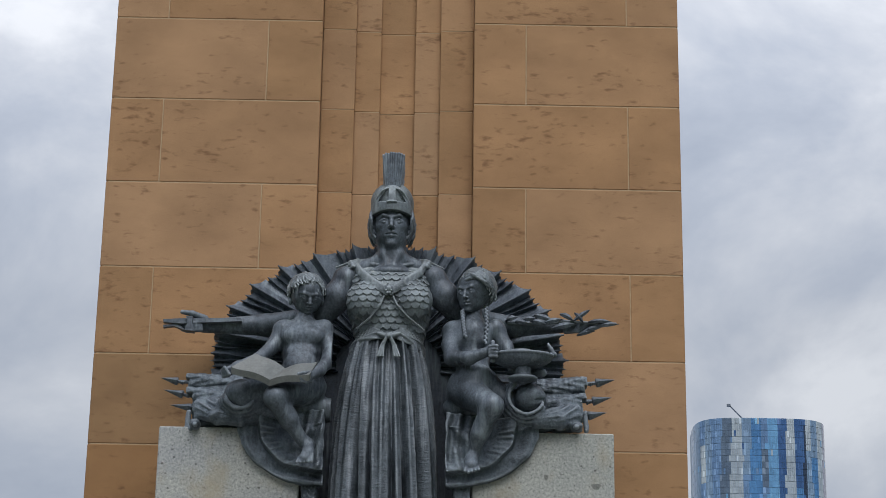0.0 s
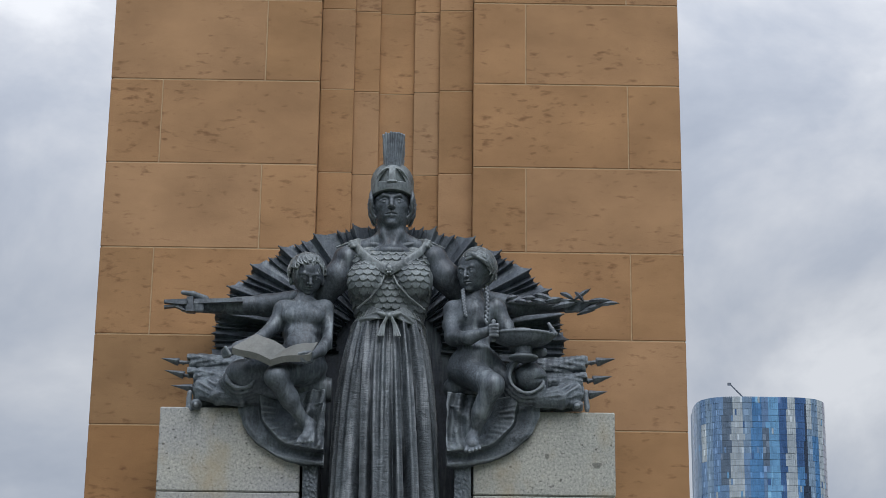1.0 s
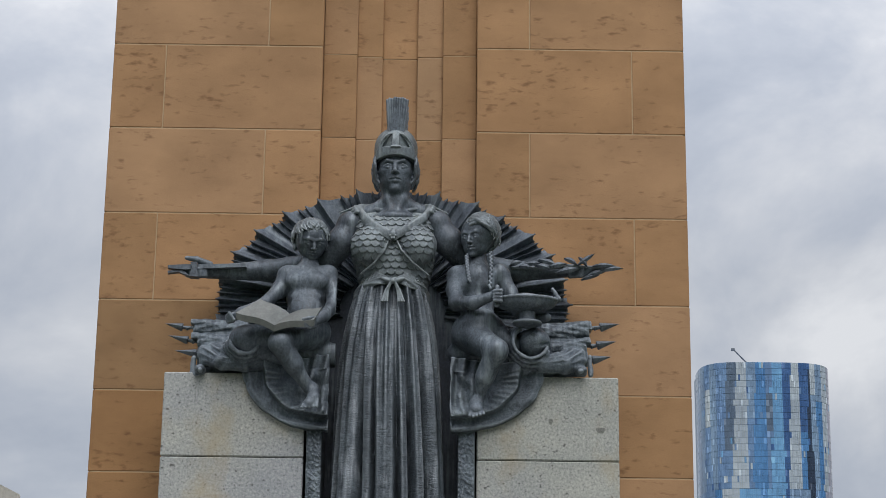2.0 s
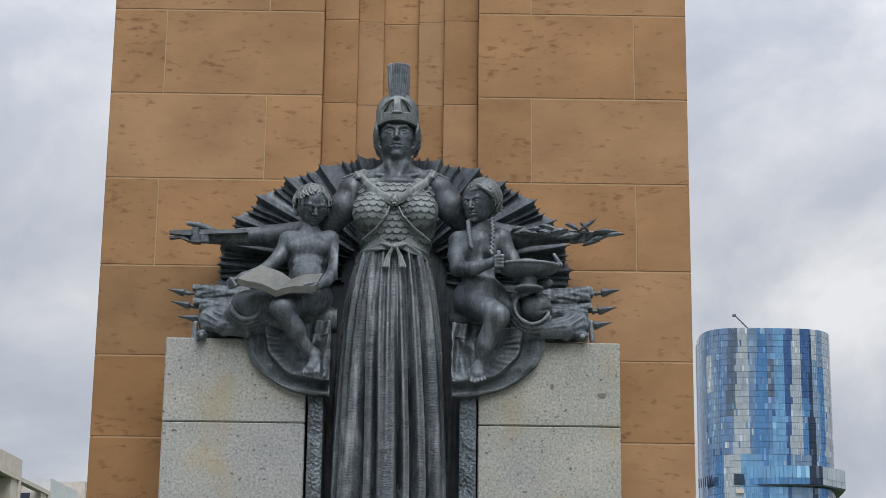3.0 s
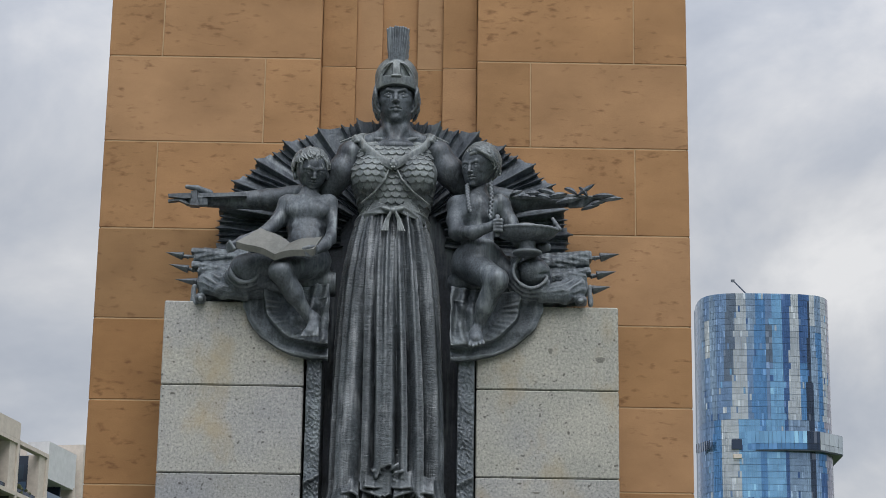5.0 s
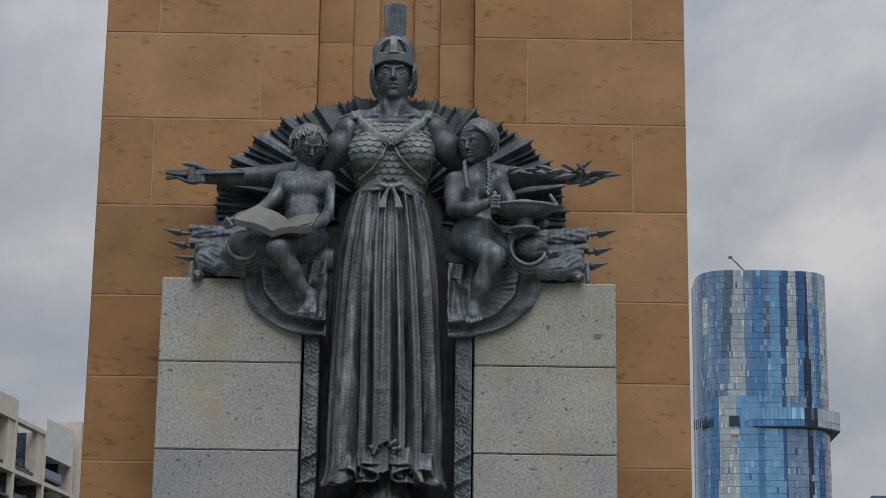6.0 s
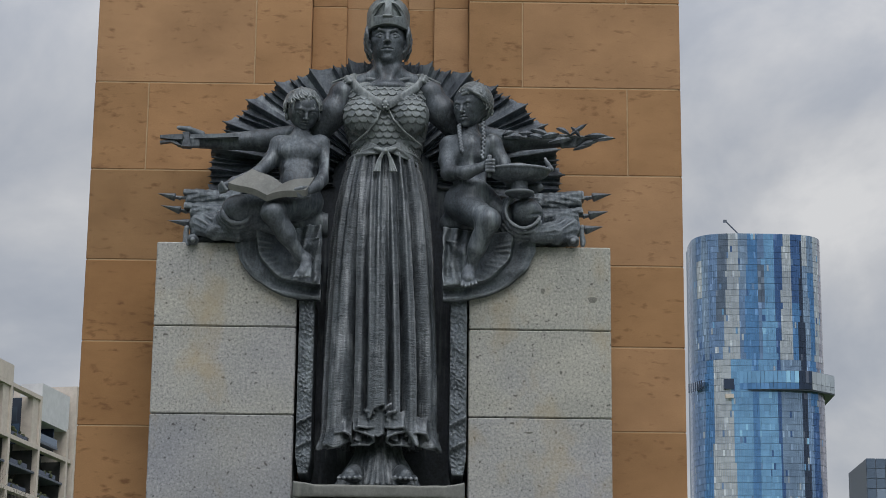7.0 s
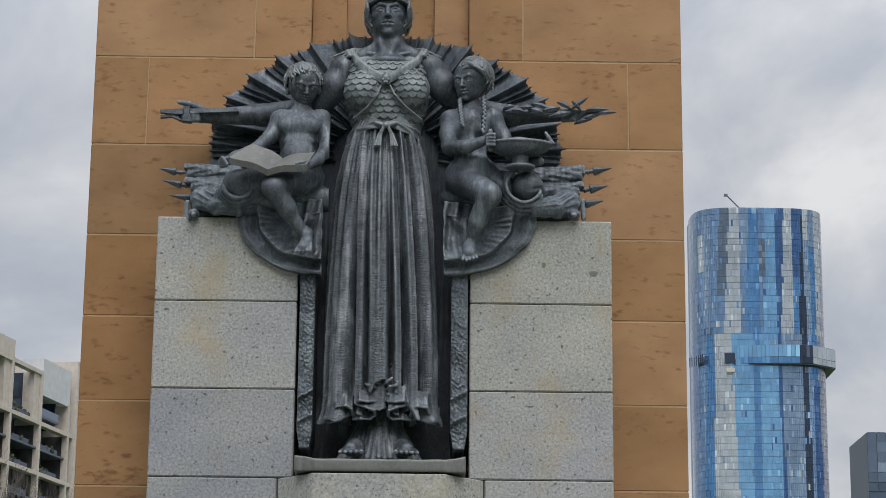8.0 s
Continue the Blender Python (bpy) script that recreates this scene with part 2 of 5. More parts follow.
# ---- modelling clay: smooth blended forms turned into one mesh ----
class Clay:
    def __init__(self, lo, hi, step):
        self.lo, self.step = np.array(lo, float), step
        self.n = np.ceil((np.array(hi) - self.lo) / step).astype(int) + 1
        self.f = np.full(self.n, 0.5, np.float32)

    def region(self, lo, hi, pad):
        a = np.clip(np.floor((np.array(lo) - pad - self.lo) / self.step).astype(int), 0, self.n - 1)
        b = np.clip(np.ceil((np.array(hi) + pad - self.lo) / self.step).astype(int) + 1, 1, self.n)
        axes = [(self.lo[i] + self.step * np.arange(a[i], b[i])).astype(np.float32) for i in range(3)]
        sl = tuple(slice(a[i], b[i]) for i in range(3))
        return sl, axes[0][:, None, None], axes[1][None, :, None], axes[2][None, None, :]

    def blend(self, sl, d, k, cut):
        a = self.f[sl]
        if a.size == 0:
            return
        if cut:
            d = -d
            h = np.clip(0.5 - 0.5 * (a - d) / k, 0, 1)
            self.f[sl] = a * (1 - h) + d * h + k * h * (1 - h)
        else:
            h = np.clip(0.5 + 0.5 * (a - d) / k, 0, 1)
            self.f[sl] = a * (1 - h) + d * h - k * h * (1 - h)

    def ball(self, c, r, k=0.02, turn=(0, 0, 0), cut=False):
        r = np.array(r if isinstance(r, (tuple, list)) else (r, r, r), np.float32)
        big = float(r.max())
        sl, X, Y, Z = self.region(np.array(c) - big, np.array(c) + big, k + 2 * self.step)
        X, Y, Z = X - c[0], Y - c[1], Z - c[2]
        m = np.array(Euler([radians(a) for a in turn]).to_matrix().transposed(), np.float32)
        p = [(m[i, 0] * X + m[i, 1] * Y + m[i, 2] * Z) / r[i] for i in range(3)]
        k0 = np.sqrt(p[0] ** 2 + p[1] ** 2 + p[2] ** 2)
        k1 = np.sqrt((p[0] / r[0]) ** 2 + (p[1] / r[1]) ** 2 + (p[2] / r[2]) ** 2) + 1e-6
        self.blend(sl, k0 * (k0 - 1) / k1, k, cut)
        return self

    def limb(self, a, b, ra, rb=None, k=0.015, cut=False):
        rb = ra if rb is None else rb
        a, b = np.array(a, np.float32), np.array(b, np.float32)
        big = max(ra, rb)
        sl, X, Y, Z = self.region(np.minimum(a, b) - big, np.maximum(a, b) + big, k + 2 * self.step)
        ab = b - a
        X, Y, Z = X - a[0], Y - a[1], Z - a[2]
        t = np.clip((X * ab[0] + Y * ab[1] + Z * ab[2]) / max(float(ab @ ab), 1e-9), 0, 1)
        d = np.sqrt((X - t * ab[0]) ** 2 + (Y - t * ab[1]) ** 2 + (Z - t * ab[2]) ** 2) - (ra + (rb - ra) * t)
        self.blend(sl, d, k, cut)
        return self

    def rope(self, points, ra, rb=None, k=0.008, cut=False):
        rb = ra if rb is None else rb
        n = len(points) - 1
        for i in range(n):
            self.limb(points[i], points[i + 1], ra + (rb - ra) * i / n, ra + (rb - ra) * (i + 1) / n, k, cut)
        return self

    def shape(self, lo, hi, fn, k=0.01, cut=False):
        sl, X, Y, Z = self.region(lo, hi, 0)
        self.blend(sl, fn(X, Y, Z).astype(np.float32), k, cut)
        return self

    def crease(self, amp, freq, seed=0.0):
        """Uneven waves pressed into the whole lump."""
        X, Y, Z = [(self.lo[i] + self.step * np.arange(self.n[i])).astype(np.float32) for i in range(3)]
        X, Y, Z = X[:, None, None], Y[None, :, None], Z[None, None, :]
        w = np.sin(freq * (0.5 * X + 0.9 * Z) + 2.4 * np.sin(freq * 0.31 * (X - Z) + seed) + seed) + 0.6 * np.sin(freq * 1.9 * (0.8 * X - 0.5 * Z + 0.3 * Y) + 1.7 * np.sin(freq * 0.5 * Z + seed))
        self.f += (amp * w).astype(np.float32)
        return self

    def skin(self):
        """Surface nets: one vertex for each cell that the surface crosses."""
        f = self.f
        f[0], f[-1], f[:, 0], f[:, -1], f[:, :, 0], f[:, :, -1] = (0.5,) * 6
        s = f < 0
        n = np.array(f.shape) - 1
        corners = [s[i:i + n[0], j:j + n[1], k:k + n[2]] for i in (0, 1) for j in (0, 1) for k in (0, 1)]
        some, every = corners[0].copy(), corners[0].copy()
        for c in corners[1:]:
            some |= c
            every &= c
        act = np.argwhere(some & ~every)
        ids = np.full(n, -1, np.int32)
        ids[act[:, 0], act[:, 1], act[:, 2]] = np.arange(len(act))
        acc, cnt = np.zeros((len(act), 3)), np.zeros(len(act))
        offs = [np.array((i, j, k)) for i in (0, 1) for j in (0, 1) for k in (0, 1)]
        val = [f[act[:, 0] + o[0], act[:, 1] + o[1], act[:, 2] + o[2]] for o in offs]
        for a in range(8):
            for b in range(a + 1, 8):
                if np.abs(offs[a] - offs[b]).sum() != 1:
                    continue
                va, vb = val[a], val[b]
                x = (va < 0) != (vb < 0)
                t = np.where(x, va / np.where(x, va - vb, 1), 0)
                acc += np.where(x[:, None], offs[a] + t[:, None] * (offs[b] - offs[a]), 0)
                cnt += x
        verts = self.lo + self.step * (act + acc / cnt[:, None])
        quads = []
        for ax in range(3):
            u, v = (ax + 1) % 3, (ax + 2) % 3
            lo = [slice(None)] * 3
            hi = [slice(None)] * 3
            lo[ax], hi[ax] = slice(0, -1), slice(1, None)
            sa, sb = s[tuple(lo)], s[tuple(hi)]
            e = np.argwhere(sa != sb)
            flip = sa[e[:, 0], e[:, 1], e[:, 2]]
            q = []
            for du, dv in ((1, 1), (0, 1), (0, 0), (1, 0)):
                c = e.copy()
                c[:, u] -= du
                c[:, v] -= dv
                q.append(ids[c[:, 0], c[:, 1], c[:, 2]])
            q = np.stack(q, 1)
            q[~flip] = q[~flip][:, ::-1]
            quads.append(q)
        return verts, np.concatenate(quads)


def cast(name, clays, mats, parent=None, label="", category="", group=""):
    """One mesh from one or more lumps of clay, each with its own finish."""
    mats = mats if isinstance(mats, (list, tuple)) else [mats]
    vs, qs, slots, base = [], [], [], 0
    for i, c in enumerate(clays):
        v, q = c.skin()
        vs.append(v)
        qs.append(q + base)
        slots.append(np.full(len(q), min(i, len(mats) - 1), np.int32))
        base += len(v)
    v, q = np.concatenate(vs), np.concatenate(qs)
    me = bpy.data.meshes.new(name)
    me.from_pydata(v.tolist(), [], q.tolist())
    for m in mats:
        me.materials.append(m)
    me.polygons.foreach_set("use_smooth", np.ones(len(q), bool))
    me.polygons.foreach_set("material_index", np.concatenate(slots))
    me.update()
    ob = new(name, me)
    if parent is not None:
        ob.parent = parent
    return tagged(ob, label, category, group)


def along(fn, n):
    return [fn(i / n) for i in range(n + 1)]


def lift(a, b, t):
    return tuple(p + (q - p) * t for p, q in zip(a, b))


# ---- ground ----
tagged(put("ground", boxed(-3000, 3000, -600, 4000, -0.5, 0.0), GRASS), "lawn that stretches to the horizon", "ground", kind="structure")
tagged(put("pavement", boxed(-6, 6, -13, 6, -0.2, 0.012), PAVING), "grey stone paving round the memorial", "pavement", kind="structure")


def low_sky_blocker():
    """An unseen dark wooded bank, added behind the onlooker to block low sky light."""
    bm = bmesh.new()
    n = 60
    rows = []
    for i in range(n + 1):
        x = -110 + 220 * i / n
        y = -38 + 0.0035 * x * x
        tall = 14 + 3 * noise.noise((x * 0.11, 0, 0)) + 2 * noise.noise((x * 0.4, 3, 0))
        rows.append([bm.verts.new((x, y - 3 * math.sin(t * 1.5), tall * t)) for t in (0, 0.25, 0.5, 0.75, 1.0)] + [bm.verts.new((x, y - 8, 0))])
    for a, b in zip(rows, rows[1:]):
        for k in range(6):
            bm.faces.new((a[k], b[k], b[(k + 1) % 6], a[(k + 1) % 6]))
    bm.faces.new(rows[0][::-1])
    bm.faces.new(rows[-1])
    bmesh.ops.recalc_face_normals(bm, faces=bm.faces)
    tagged(put("backdrop", bm, BLOCKER_GREEN), "unseen dark bank added behind the camera to block low sky light", "backdrop", kind="structure")


low_sky_blocker()

# ---- sandstone pylon ----
HALF, TOP = 1.563, 8.9
COURSES = [0.06, 0.52, 0.96, 1.41, 1.85, 2.29, 2.735, 3.18, 3.62, 4.063, 4.498, 4.99, 5.476, 5.962, 6.453, 6.94, 7.425, 7.91, 8.4, 8.9]
STEP_X = (0.42, 0.236, 0.096)
STEP_Y = (0.07, 0.1, 0.13)
RECESS = 0.006
pylon = empty("stone_pylon", (0, 0, 0), "tall orange-brown sandstone pylon with a stepped central recess", "monument")


def backing():
    part("core", boxed(-HALF + 0.012, HALF - 0.012, 0.22, 2.6, 0.0, TOP - 0.01), MORTAR, pylon, "pale lime mortar joints")
    part("core", boxed(-HALF + 0.012, RECESS - 0.425, 0.003, 0.22, 0.0, TOP - 0.02), MORTAR, pylon)
    part("core", boxed(RECESS + 0.425, HALF - 0.012, 0.003, 0.22, 0.0, TOP - 0.02), MORTAR, pylon)
    for side in (-1, 1):
        for k in (0, 1):
            a, b = sorted((RECESS + side * (STEP_X[k] - 0.004), RECESS + side * (STEP_X[k + 1] + 0.004)))
            part("core", boxed(a, b, STEP_Y[k] + 0.0025, 0.219, 0.0, TOP - 0.03), MORTAR, pylon)
    part("core", boxed(RECESS - STEP_X[2] + 0.004, RECESS + STEP_X[2] - 0.004, STEP_Y[2] + 0.0025, 0.219, 0.0, TOP - 0.03), MORTAR, pylon)


backing()


def stone(parent, mat, x0, x1, y0, y1, z0, z1, name="stone_block", bevel=0.004):
    j = 0.002
    cx, cz = (x0 + x1) / 2, (z0 + z1) / 2
    ob = put(name, boxed(x0 + j - cx, x1 - j - cx, y0, y1, z0 + j - cz, z1 - j - cz, bevel=bevel), mat, parent)
    ob.location = (cx, 0, cz)
    return ob

# ---- figures ----
def scales(X, Z, wide, high):
    """Height, 0 to 1, of overlapping rounded scales."""
    u, v = X / wide, Z / high
    out = np.zeros(np.broadcast(u, v).shape, np.float32)
    for add in (-1, 0, 1):
        n = np.floor(v) + add
        w = u + 0.5 * n
        w = 2 * (w - np.floor(w)) - 1
        edge = n - 0.55 * np.sqrt(np.clip(1 - w * w, 0, 1))
        t = v - edge
        out = np.where(t >= 0, np.clip(1 - t, 0, 1), out)
    return out


def woman():
    body = Clay((-0.44, -0.66, 3.22), (0.42, -0.02, 5.5), 0.0055)
    # skirt, gathered at the waist and falling in deep folds
    z_top, z_hem, cx, cd = 4.958, 3.458, -0.012, 0.27
    ridges = ((-1.22, 0.1, 0.8), (-0.72, 0.2, 1.0), (-0.36, 0.1, 0.8), (-0.03, 0.2, 1.1), (0.3, 0.085, 0.9), (0.54, 0.09, 1.0), (0.92, 0.2, 1.0), (1.3, 0.08, 0.8))

    def skirt(X, Y, Z):
        s = np.clip((z_top - Z) / (z_top - z_hem), 0, 1)
        grow = 1 - np.exp(-s * 4.6)
        a = 0.16 + 0.1 * grow + 0.012 * s
        b = 0.182 + 0.03 * grow + 0.015 * s
        x, y = (X - cx) / a, (Y + cd) / b
        rr = (np.abs(x) ** 2.7 + np.abs(y) ** 2.7) ** (1 / 2.7)
        phi = np.arctan2(x, -y) + 0.07 * np.sin(3.1 * s + 1.0) * (1 - s)
        deep = 0.014 + 0.078 * np.clip((s - 0.08) / 0.7, 0, 1)
        fold = np.zeros(rr.shape, np.float32)
        for at, w, h in ridges:
            fold = np.maximum(fold, h * np.exp(-((phi - at) / w) ** 6))
        gather = (0.5 + 0.5 * np.cos(phi * 24 + 1.5 * np.sin(phi * 5))) * 0.018 * np.exp(-((s - 0.06) / 0.4) ** 2)
        gather = gather + (0.5 + 0.5 * np.cos(phi * 41 + 3 * s + np.sin(phi * 9))) * 0.007 * (1.2 - s)
        flare = 0.02 * np.clip((s - 0.93) / 0.07, 0, 1) ** 2
        d = (rr - 1) * b - flare + deep * 0.6 - deep * fold - gather
        edge = z_hem + 0.045 * (1 - np.clip(fold, 0, 1)) + 0.008 * np.sin(phi * 23) - 0.02 + sum(h / (1 + np.exp((np.abs(phi - 0.02) - w) * 90)) for h, w in ((0.06, 0.12), (0.06, 0.3), (0.075, 0.5)))
        outer = np.maximum(np.maximum(d * 0.75, Z - z_top), edge - Z)
        hollow = np.maximum(d * 0.75 + 0.017, Z - edge - 0.16)
        low = z_hem + 0.028 + 0.016 * np.sin(np.abs(phi) * 14)
        lining = np.maximum(np.maximum(np.maximum(d * 0.75 + 0.024, Z - z_hem - 0.25), low - Z), -np.maximum(d * 0.75 + 0.04, Z - low - 0.14))
        return np.minimum(np.maximum(outer, -hollow), lining)

    body.shape((-0.4, -0.64, z_hem - 0.06), (0.38, -0.03, z_top + 0.02), skirt, 0.008)
    # rolled hem that doubles back on itself, and a cascade of small folds above it
    for side in (-1, 1):
        def bow(pts, r, k=0.004, tall=8):
            # a thin wall of cloth that rises from its folded edge
            for up in range(tall):
                body.rope([hem(676 + side * x, y - 4 * up, d - 0.007 * up) for x, y, d in pts], r * (0.65 if up else 0.8), None, k + 0.001 * up)
        # folded edges, one above the other, that step up to the middle
        bow(((-1, 684, 0.49), (8, 678, 0.525), (17, 671, 0.53)), 0.009, 0.008, 1)
        bow(((28, 680, 0.5), (24, 684, 0.53), (14, 686, 0.525), (4, 692, 0.475), (12, 698, 0.5), (22, 697, 0.47)), 0.01, 0.008, 1)
        bow(((6, 703, 0.47), (10, 711, 0.51), (24, 713, 0.53), (38, 711, 0.53), (46, 714, 0.49)), 0.009)
        bow(((44, 716, 0.5), (26, 723, 0.525), (13, 728, 0.52), (11, 735, 0.49), (20, 741, 0.48), (36, 741, 0.49), (50, 741, 0.46)), 0.009)
        bow(((50, 734, 0.47), (52, 725, 0.51), (62, 720, 0.525), (78, 722, 0.51), (84, 732, 0.47), (74, 741, 0.45)), 0.009)
        bow(((80, 744, 0.45), (92, 745, 0.44), (99, 741, 0.4)), 0.009)
    # under-skirt that spreads over two feet
    for i in range(15):
        u = (i - 7) / 7
        body.rope([(0.09 * u - 0.01, -0.32 - 0.05 * math.cos(1.4 * u), 3.55), (0.11 * u - 0.01, -0.34 - 0.06 * math.cos(1.4 * u), 3.42), (0.2 * u - 0.01, -0.35 - 0.1 * math.cos(1.4 * u), 3.262 + 0.01 * (i % 2))], 0.011, 0.017, 0.005)
    for side in (-1, 1):
        heel = (side * 0.115 - 0.008, -0.44, 3.32)
        toe = (heel[0] + side * 0.02, -0.55, 3.292)
        body.limb(heel, toe, 0.045, 0.034, 0.014)
        for i in range(5):
            dx = (i - 2) * 0.02 * side
            reach = (0.06, 0.058, 0.052, 0.044, 0.036)[i]
            body.limb((toe[0] + dx, toe[1] + 0.015, toe[2] - 0.004), (toe[0] + dx * 1.3, toe[1] - reach, toe[2] - 0.02), 0.0145, 0.0095 if i else 0.0125, 0.012)
    # trunk with a scaled bodice
    chest = Clay((-0.3, -0.62, 4.84), (0.28, -0.06, 5.42), 0.0038)
    chest.ball((0.003, -0.300, 5.017), (0.174, 0.125, 0.116), 0.05)
    chest.ball((0.000, -0.320, 5.148), (0.2146, 0.145, 0.1798), 0.06)
    chest.ball((0.001, -0.330, 5.268), (0.2204, 0.13, 0.1044), 0.05)
    chest.ball((-0.123, -0.435, 5.163), (0.0957, 0.075, 0.0986), 0.035)
    chest.ball((0.125, -0.435, 5.168), (0.0957, 0.075, 0.0986), 0.035)
    chest.limb((-0.032, -0.330, 5.423), (-0.189, -0.320, 5.343), 0.0406, 0.058, 0.04)
    chest.limb((0.039, -0.330, 5.424), (0.181, -0.320, 5.349), 0.0406, 0.058, 0.04)
    z_low, z_neck = 4.949, 5.319
    sl, X, Y, Z = chest.region((-0.26, -0.6, z_low), (0.24, -0.1, 5.344), 0)
    inside = (np.abs(X + 0.012) < 0.215) & (Z < z_neck + 0.15 * np.abs(X + 0.012))
    chest.f[sl] -= np.where(inside, 0.0075 * scales(X + 0.012, Z, 0.041, 0.032), 0).astype(np.float32)
    # neckline band, crossed cords, clasp
    for a, b, c, e in (((-0.183, -0.360, 5.397), (-0.156, -0.435, 5.334), (-0.090, -0.478, 5.265), (-0.014, -0.488, 5.218)), ((0.183, -0.360, 5.410), (0.157, -0.435, 5.340), (0.077, -0.478, 5.268), (0.003, -0.488, 5.218))):
        chest.rope([a, b, c, e], 0.0087, 0.00754, 0.008)
        for drop in (3, 6, 9, 12):
            chest.rope([(q[0], q[1] - 0.002, q[2] - drop * 0.0029) for q in (a, b, c, e)], 0.0075, 0.006, 0.012)
        chest.rope([(q[0], q[1] - 0.006, q[2] - 0.042) for q in (a, b, c, e)], 0.0045, 0.004, 0.003)
    for pts in (((-0.019, -0.480, 5.199), (-0.046, -0.485, 5.124), (-0.097, -0.470, 5.061), (-0.166, -0.420, 5.016)), ((0.004, -0.480, 5.199), (0.040, -0.485, 5.125), (0.098, -0.470, 5.065), (0.180, -0.420, 5.013))):
        chest.rope(pts, 0.0056, 0.005, 0.002)
    chest.ball((-0.005, -0.490, 5.208), (0.0203, 0.022, 0.0261), 0.006)
    for i in range(6):
        q = (-0.005, -0.505, 5.197)
        chest.ball((q[0] + 0.013 * math.cos(i * 1.047), q[1], q[2] + 0.015 * math.sin(i * 1.047)), 0.0065, 0.003)
    # shoulder straps
    for k in range(3):
        chest.rope([(-0.161, -0.335, 5.419), lift((-0.206, -0.385, 5.388), (-0.193, -0.400, 5.358), k / 2), lift((-0.283, -0.340, 5.371), (-0.257, -0.370, 5.330), k / 2)], 0.00638, 0.00522, 0.014)
        chest.rope([(0.150, -0.335, 5.424), lift((0.197, -0.385, 5.395), (0.186, -0.400, 5.365), k / 2), lift((0.274, -0.340, 5.375), (0.251, -0.370, 5.333), k / 2)], 0.00638, 0.00522, 0.014)
    # rope belt, knot and ribbon ends
    for i in range(6):
        # twisted strands of the sash
        chest.rope(along(lambda t: tuple(p + q for p, q in zip(belt(t, 0.3 + 0.24 * i), (0, -0.004 * math.sin(22 * t + 1.05 * i), 0.004 * math.cos(22 * t + 1.05 * i)))), 34), 0.0052, 0.0052, 0.002)
    for q, tilt in (((-0.031, -0.495, 4.961), 20), ((0.032, -0.495, 4.962), -20)):
        chest.ball(q, (0.0319, 0.016, 0.01305), 0.004, (0, tilt, 0))
    chest.ball((0.000, -0.503, 4.953), (0.0145, 0.018, 0.0145), 0.004)
    for side in (-1, 1):
        # flat ribbon ends that widen downwards
        for k in range(6):
            w = k / 5 - 0.5
            chest.rope([(side * 0.011 + 0.006 * w, -0.507, 4.945), (side * 0.03 + 0.016 * w, -0.5, 4.905), (side * 0.043 + 0.034 * w, -0.504 - 0.004 * (k % 2), 4.842)], 0.0045, 0.0042, 0.003)
    for i in range(7):
        for side in (-1, 1):
            up = 0.012 + 0.013 * i
            chest.rope(along(lambda t: (side * (0.03 + (0.15 - 0.006 * i) * t) - 0.004, belt(0.5 + side * (0.08 + 0.37 * t), 1)[1] + 0.004 + 0.004 * i, 4.968 + up * (0.25 + 0.75 * t) - 0.03 * t * t), 8), 0.005, 0.0035, 0.005)
    # neck and collar bones
    body.limb((-0.000, -0.400, 5.355), (-0.133, -0.365, 5.390), 0.0145, 0.0116, 0.03)
    body.limb((0.011, -0.400, 5.355), (0.139, -0.365, 5.395), 0.0145, 0.0116, 0.03)
    # upper arms
    arms = Clay((-1.12, -0.5, 4.9), (1.14, -0.04, 5.42), 0.006)
    arms.ball((-0.229, -0.330, 5.314), (0.0667, 0.075, 0.0638), 0.03).limb((-0.228, -0.340, 5.304), (-0.272, -0.340, 5.211), 0.0609, 0.0696, 0.03).limb((-0.272, -0.340, 5.211), (-0.354, -0.290, 5.121), 0.0754, 0.0667, 0.03)
    arms.ball((0.222, -0.330, 5.322), (0.0667, 0.075, 0.0638), 0.03).limb((0.222, -0.340, 5.312), (0.282, -0.340, 5.221), 0.0609, 0.0696, 0.03).limb((0.282, -0.340, 5.221), (0.372, -0.290, 5.134), 0.0754, 0.0667, 0.03)
    arms.limb((-0.363, -0.280, 5.118), (-0.644, -0.220, 5.089), 0.058, 0.05655, 0.03).limb((-0.644, -0.220, 5.089), (-0.958, -0.240, 5.071), 0.05655, 0.0348, 0.02)
    arms.limb((0.378, -0.280, 5.131), (0.650, -0.220, 5.103), 0.058, 0.0522, 0.03).limb((0.650, -0.220, 5.103), (0.884, -0.240, 5.103), 0.0522, 0.0348, 0.02)
    # hand on the sword, long forefinger
    arms.ball((-0.997, -0.260, 5.070), (0.058, 0.035, 0.0319), 0.02)
    arms.rope([(-0.957, -0.270, 5.102), (-1.020, -0.290, 5.122), (-1.073, -0.290, 5.130)], 0.0203, 0.0116, 0.008)
    for i in range(3):
        arms.rope([lift((-0.974, -0.290, 5.070), (-0.973, -0.290, 5.037), i / 2), lift((-1.045, -0.310, 5.066), (-1.044, -0.300, 5.029), i / 2), lift((-1.082, -0.290, 5.059), (-1.070, -0.280, 5.038), i / 2)], 0.0145, 0.01015, 0.005)
    # hand round the branch
    arms.ball((0.918, -0.260, 5.098), (0.058, 0.035, 0.029), 0.02)
    for i in range(4):
        arms.rope([lift((0.896, -0.290, 5.112), (0.911, -0.280, 5.064), i / 3), lift((0.983, -0.300, 5.104), (0.969, -0.290, 5.064), i / 3), lift((1.063, -0.290, 5.103), (1.013, -0.280, 5.075), i / 3)], 0.0145, 0.0087, 0.005)
    head, helm, crest = woman_head()
    body.crease(0.0005, 60, 0.4)
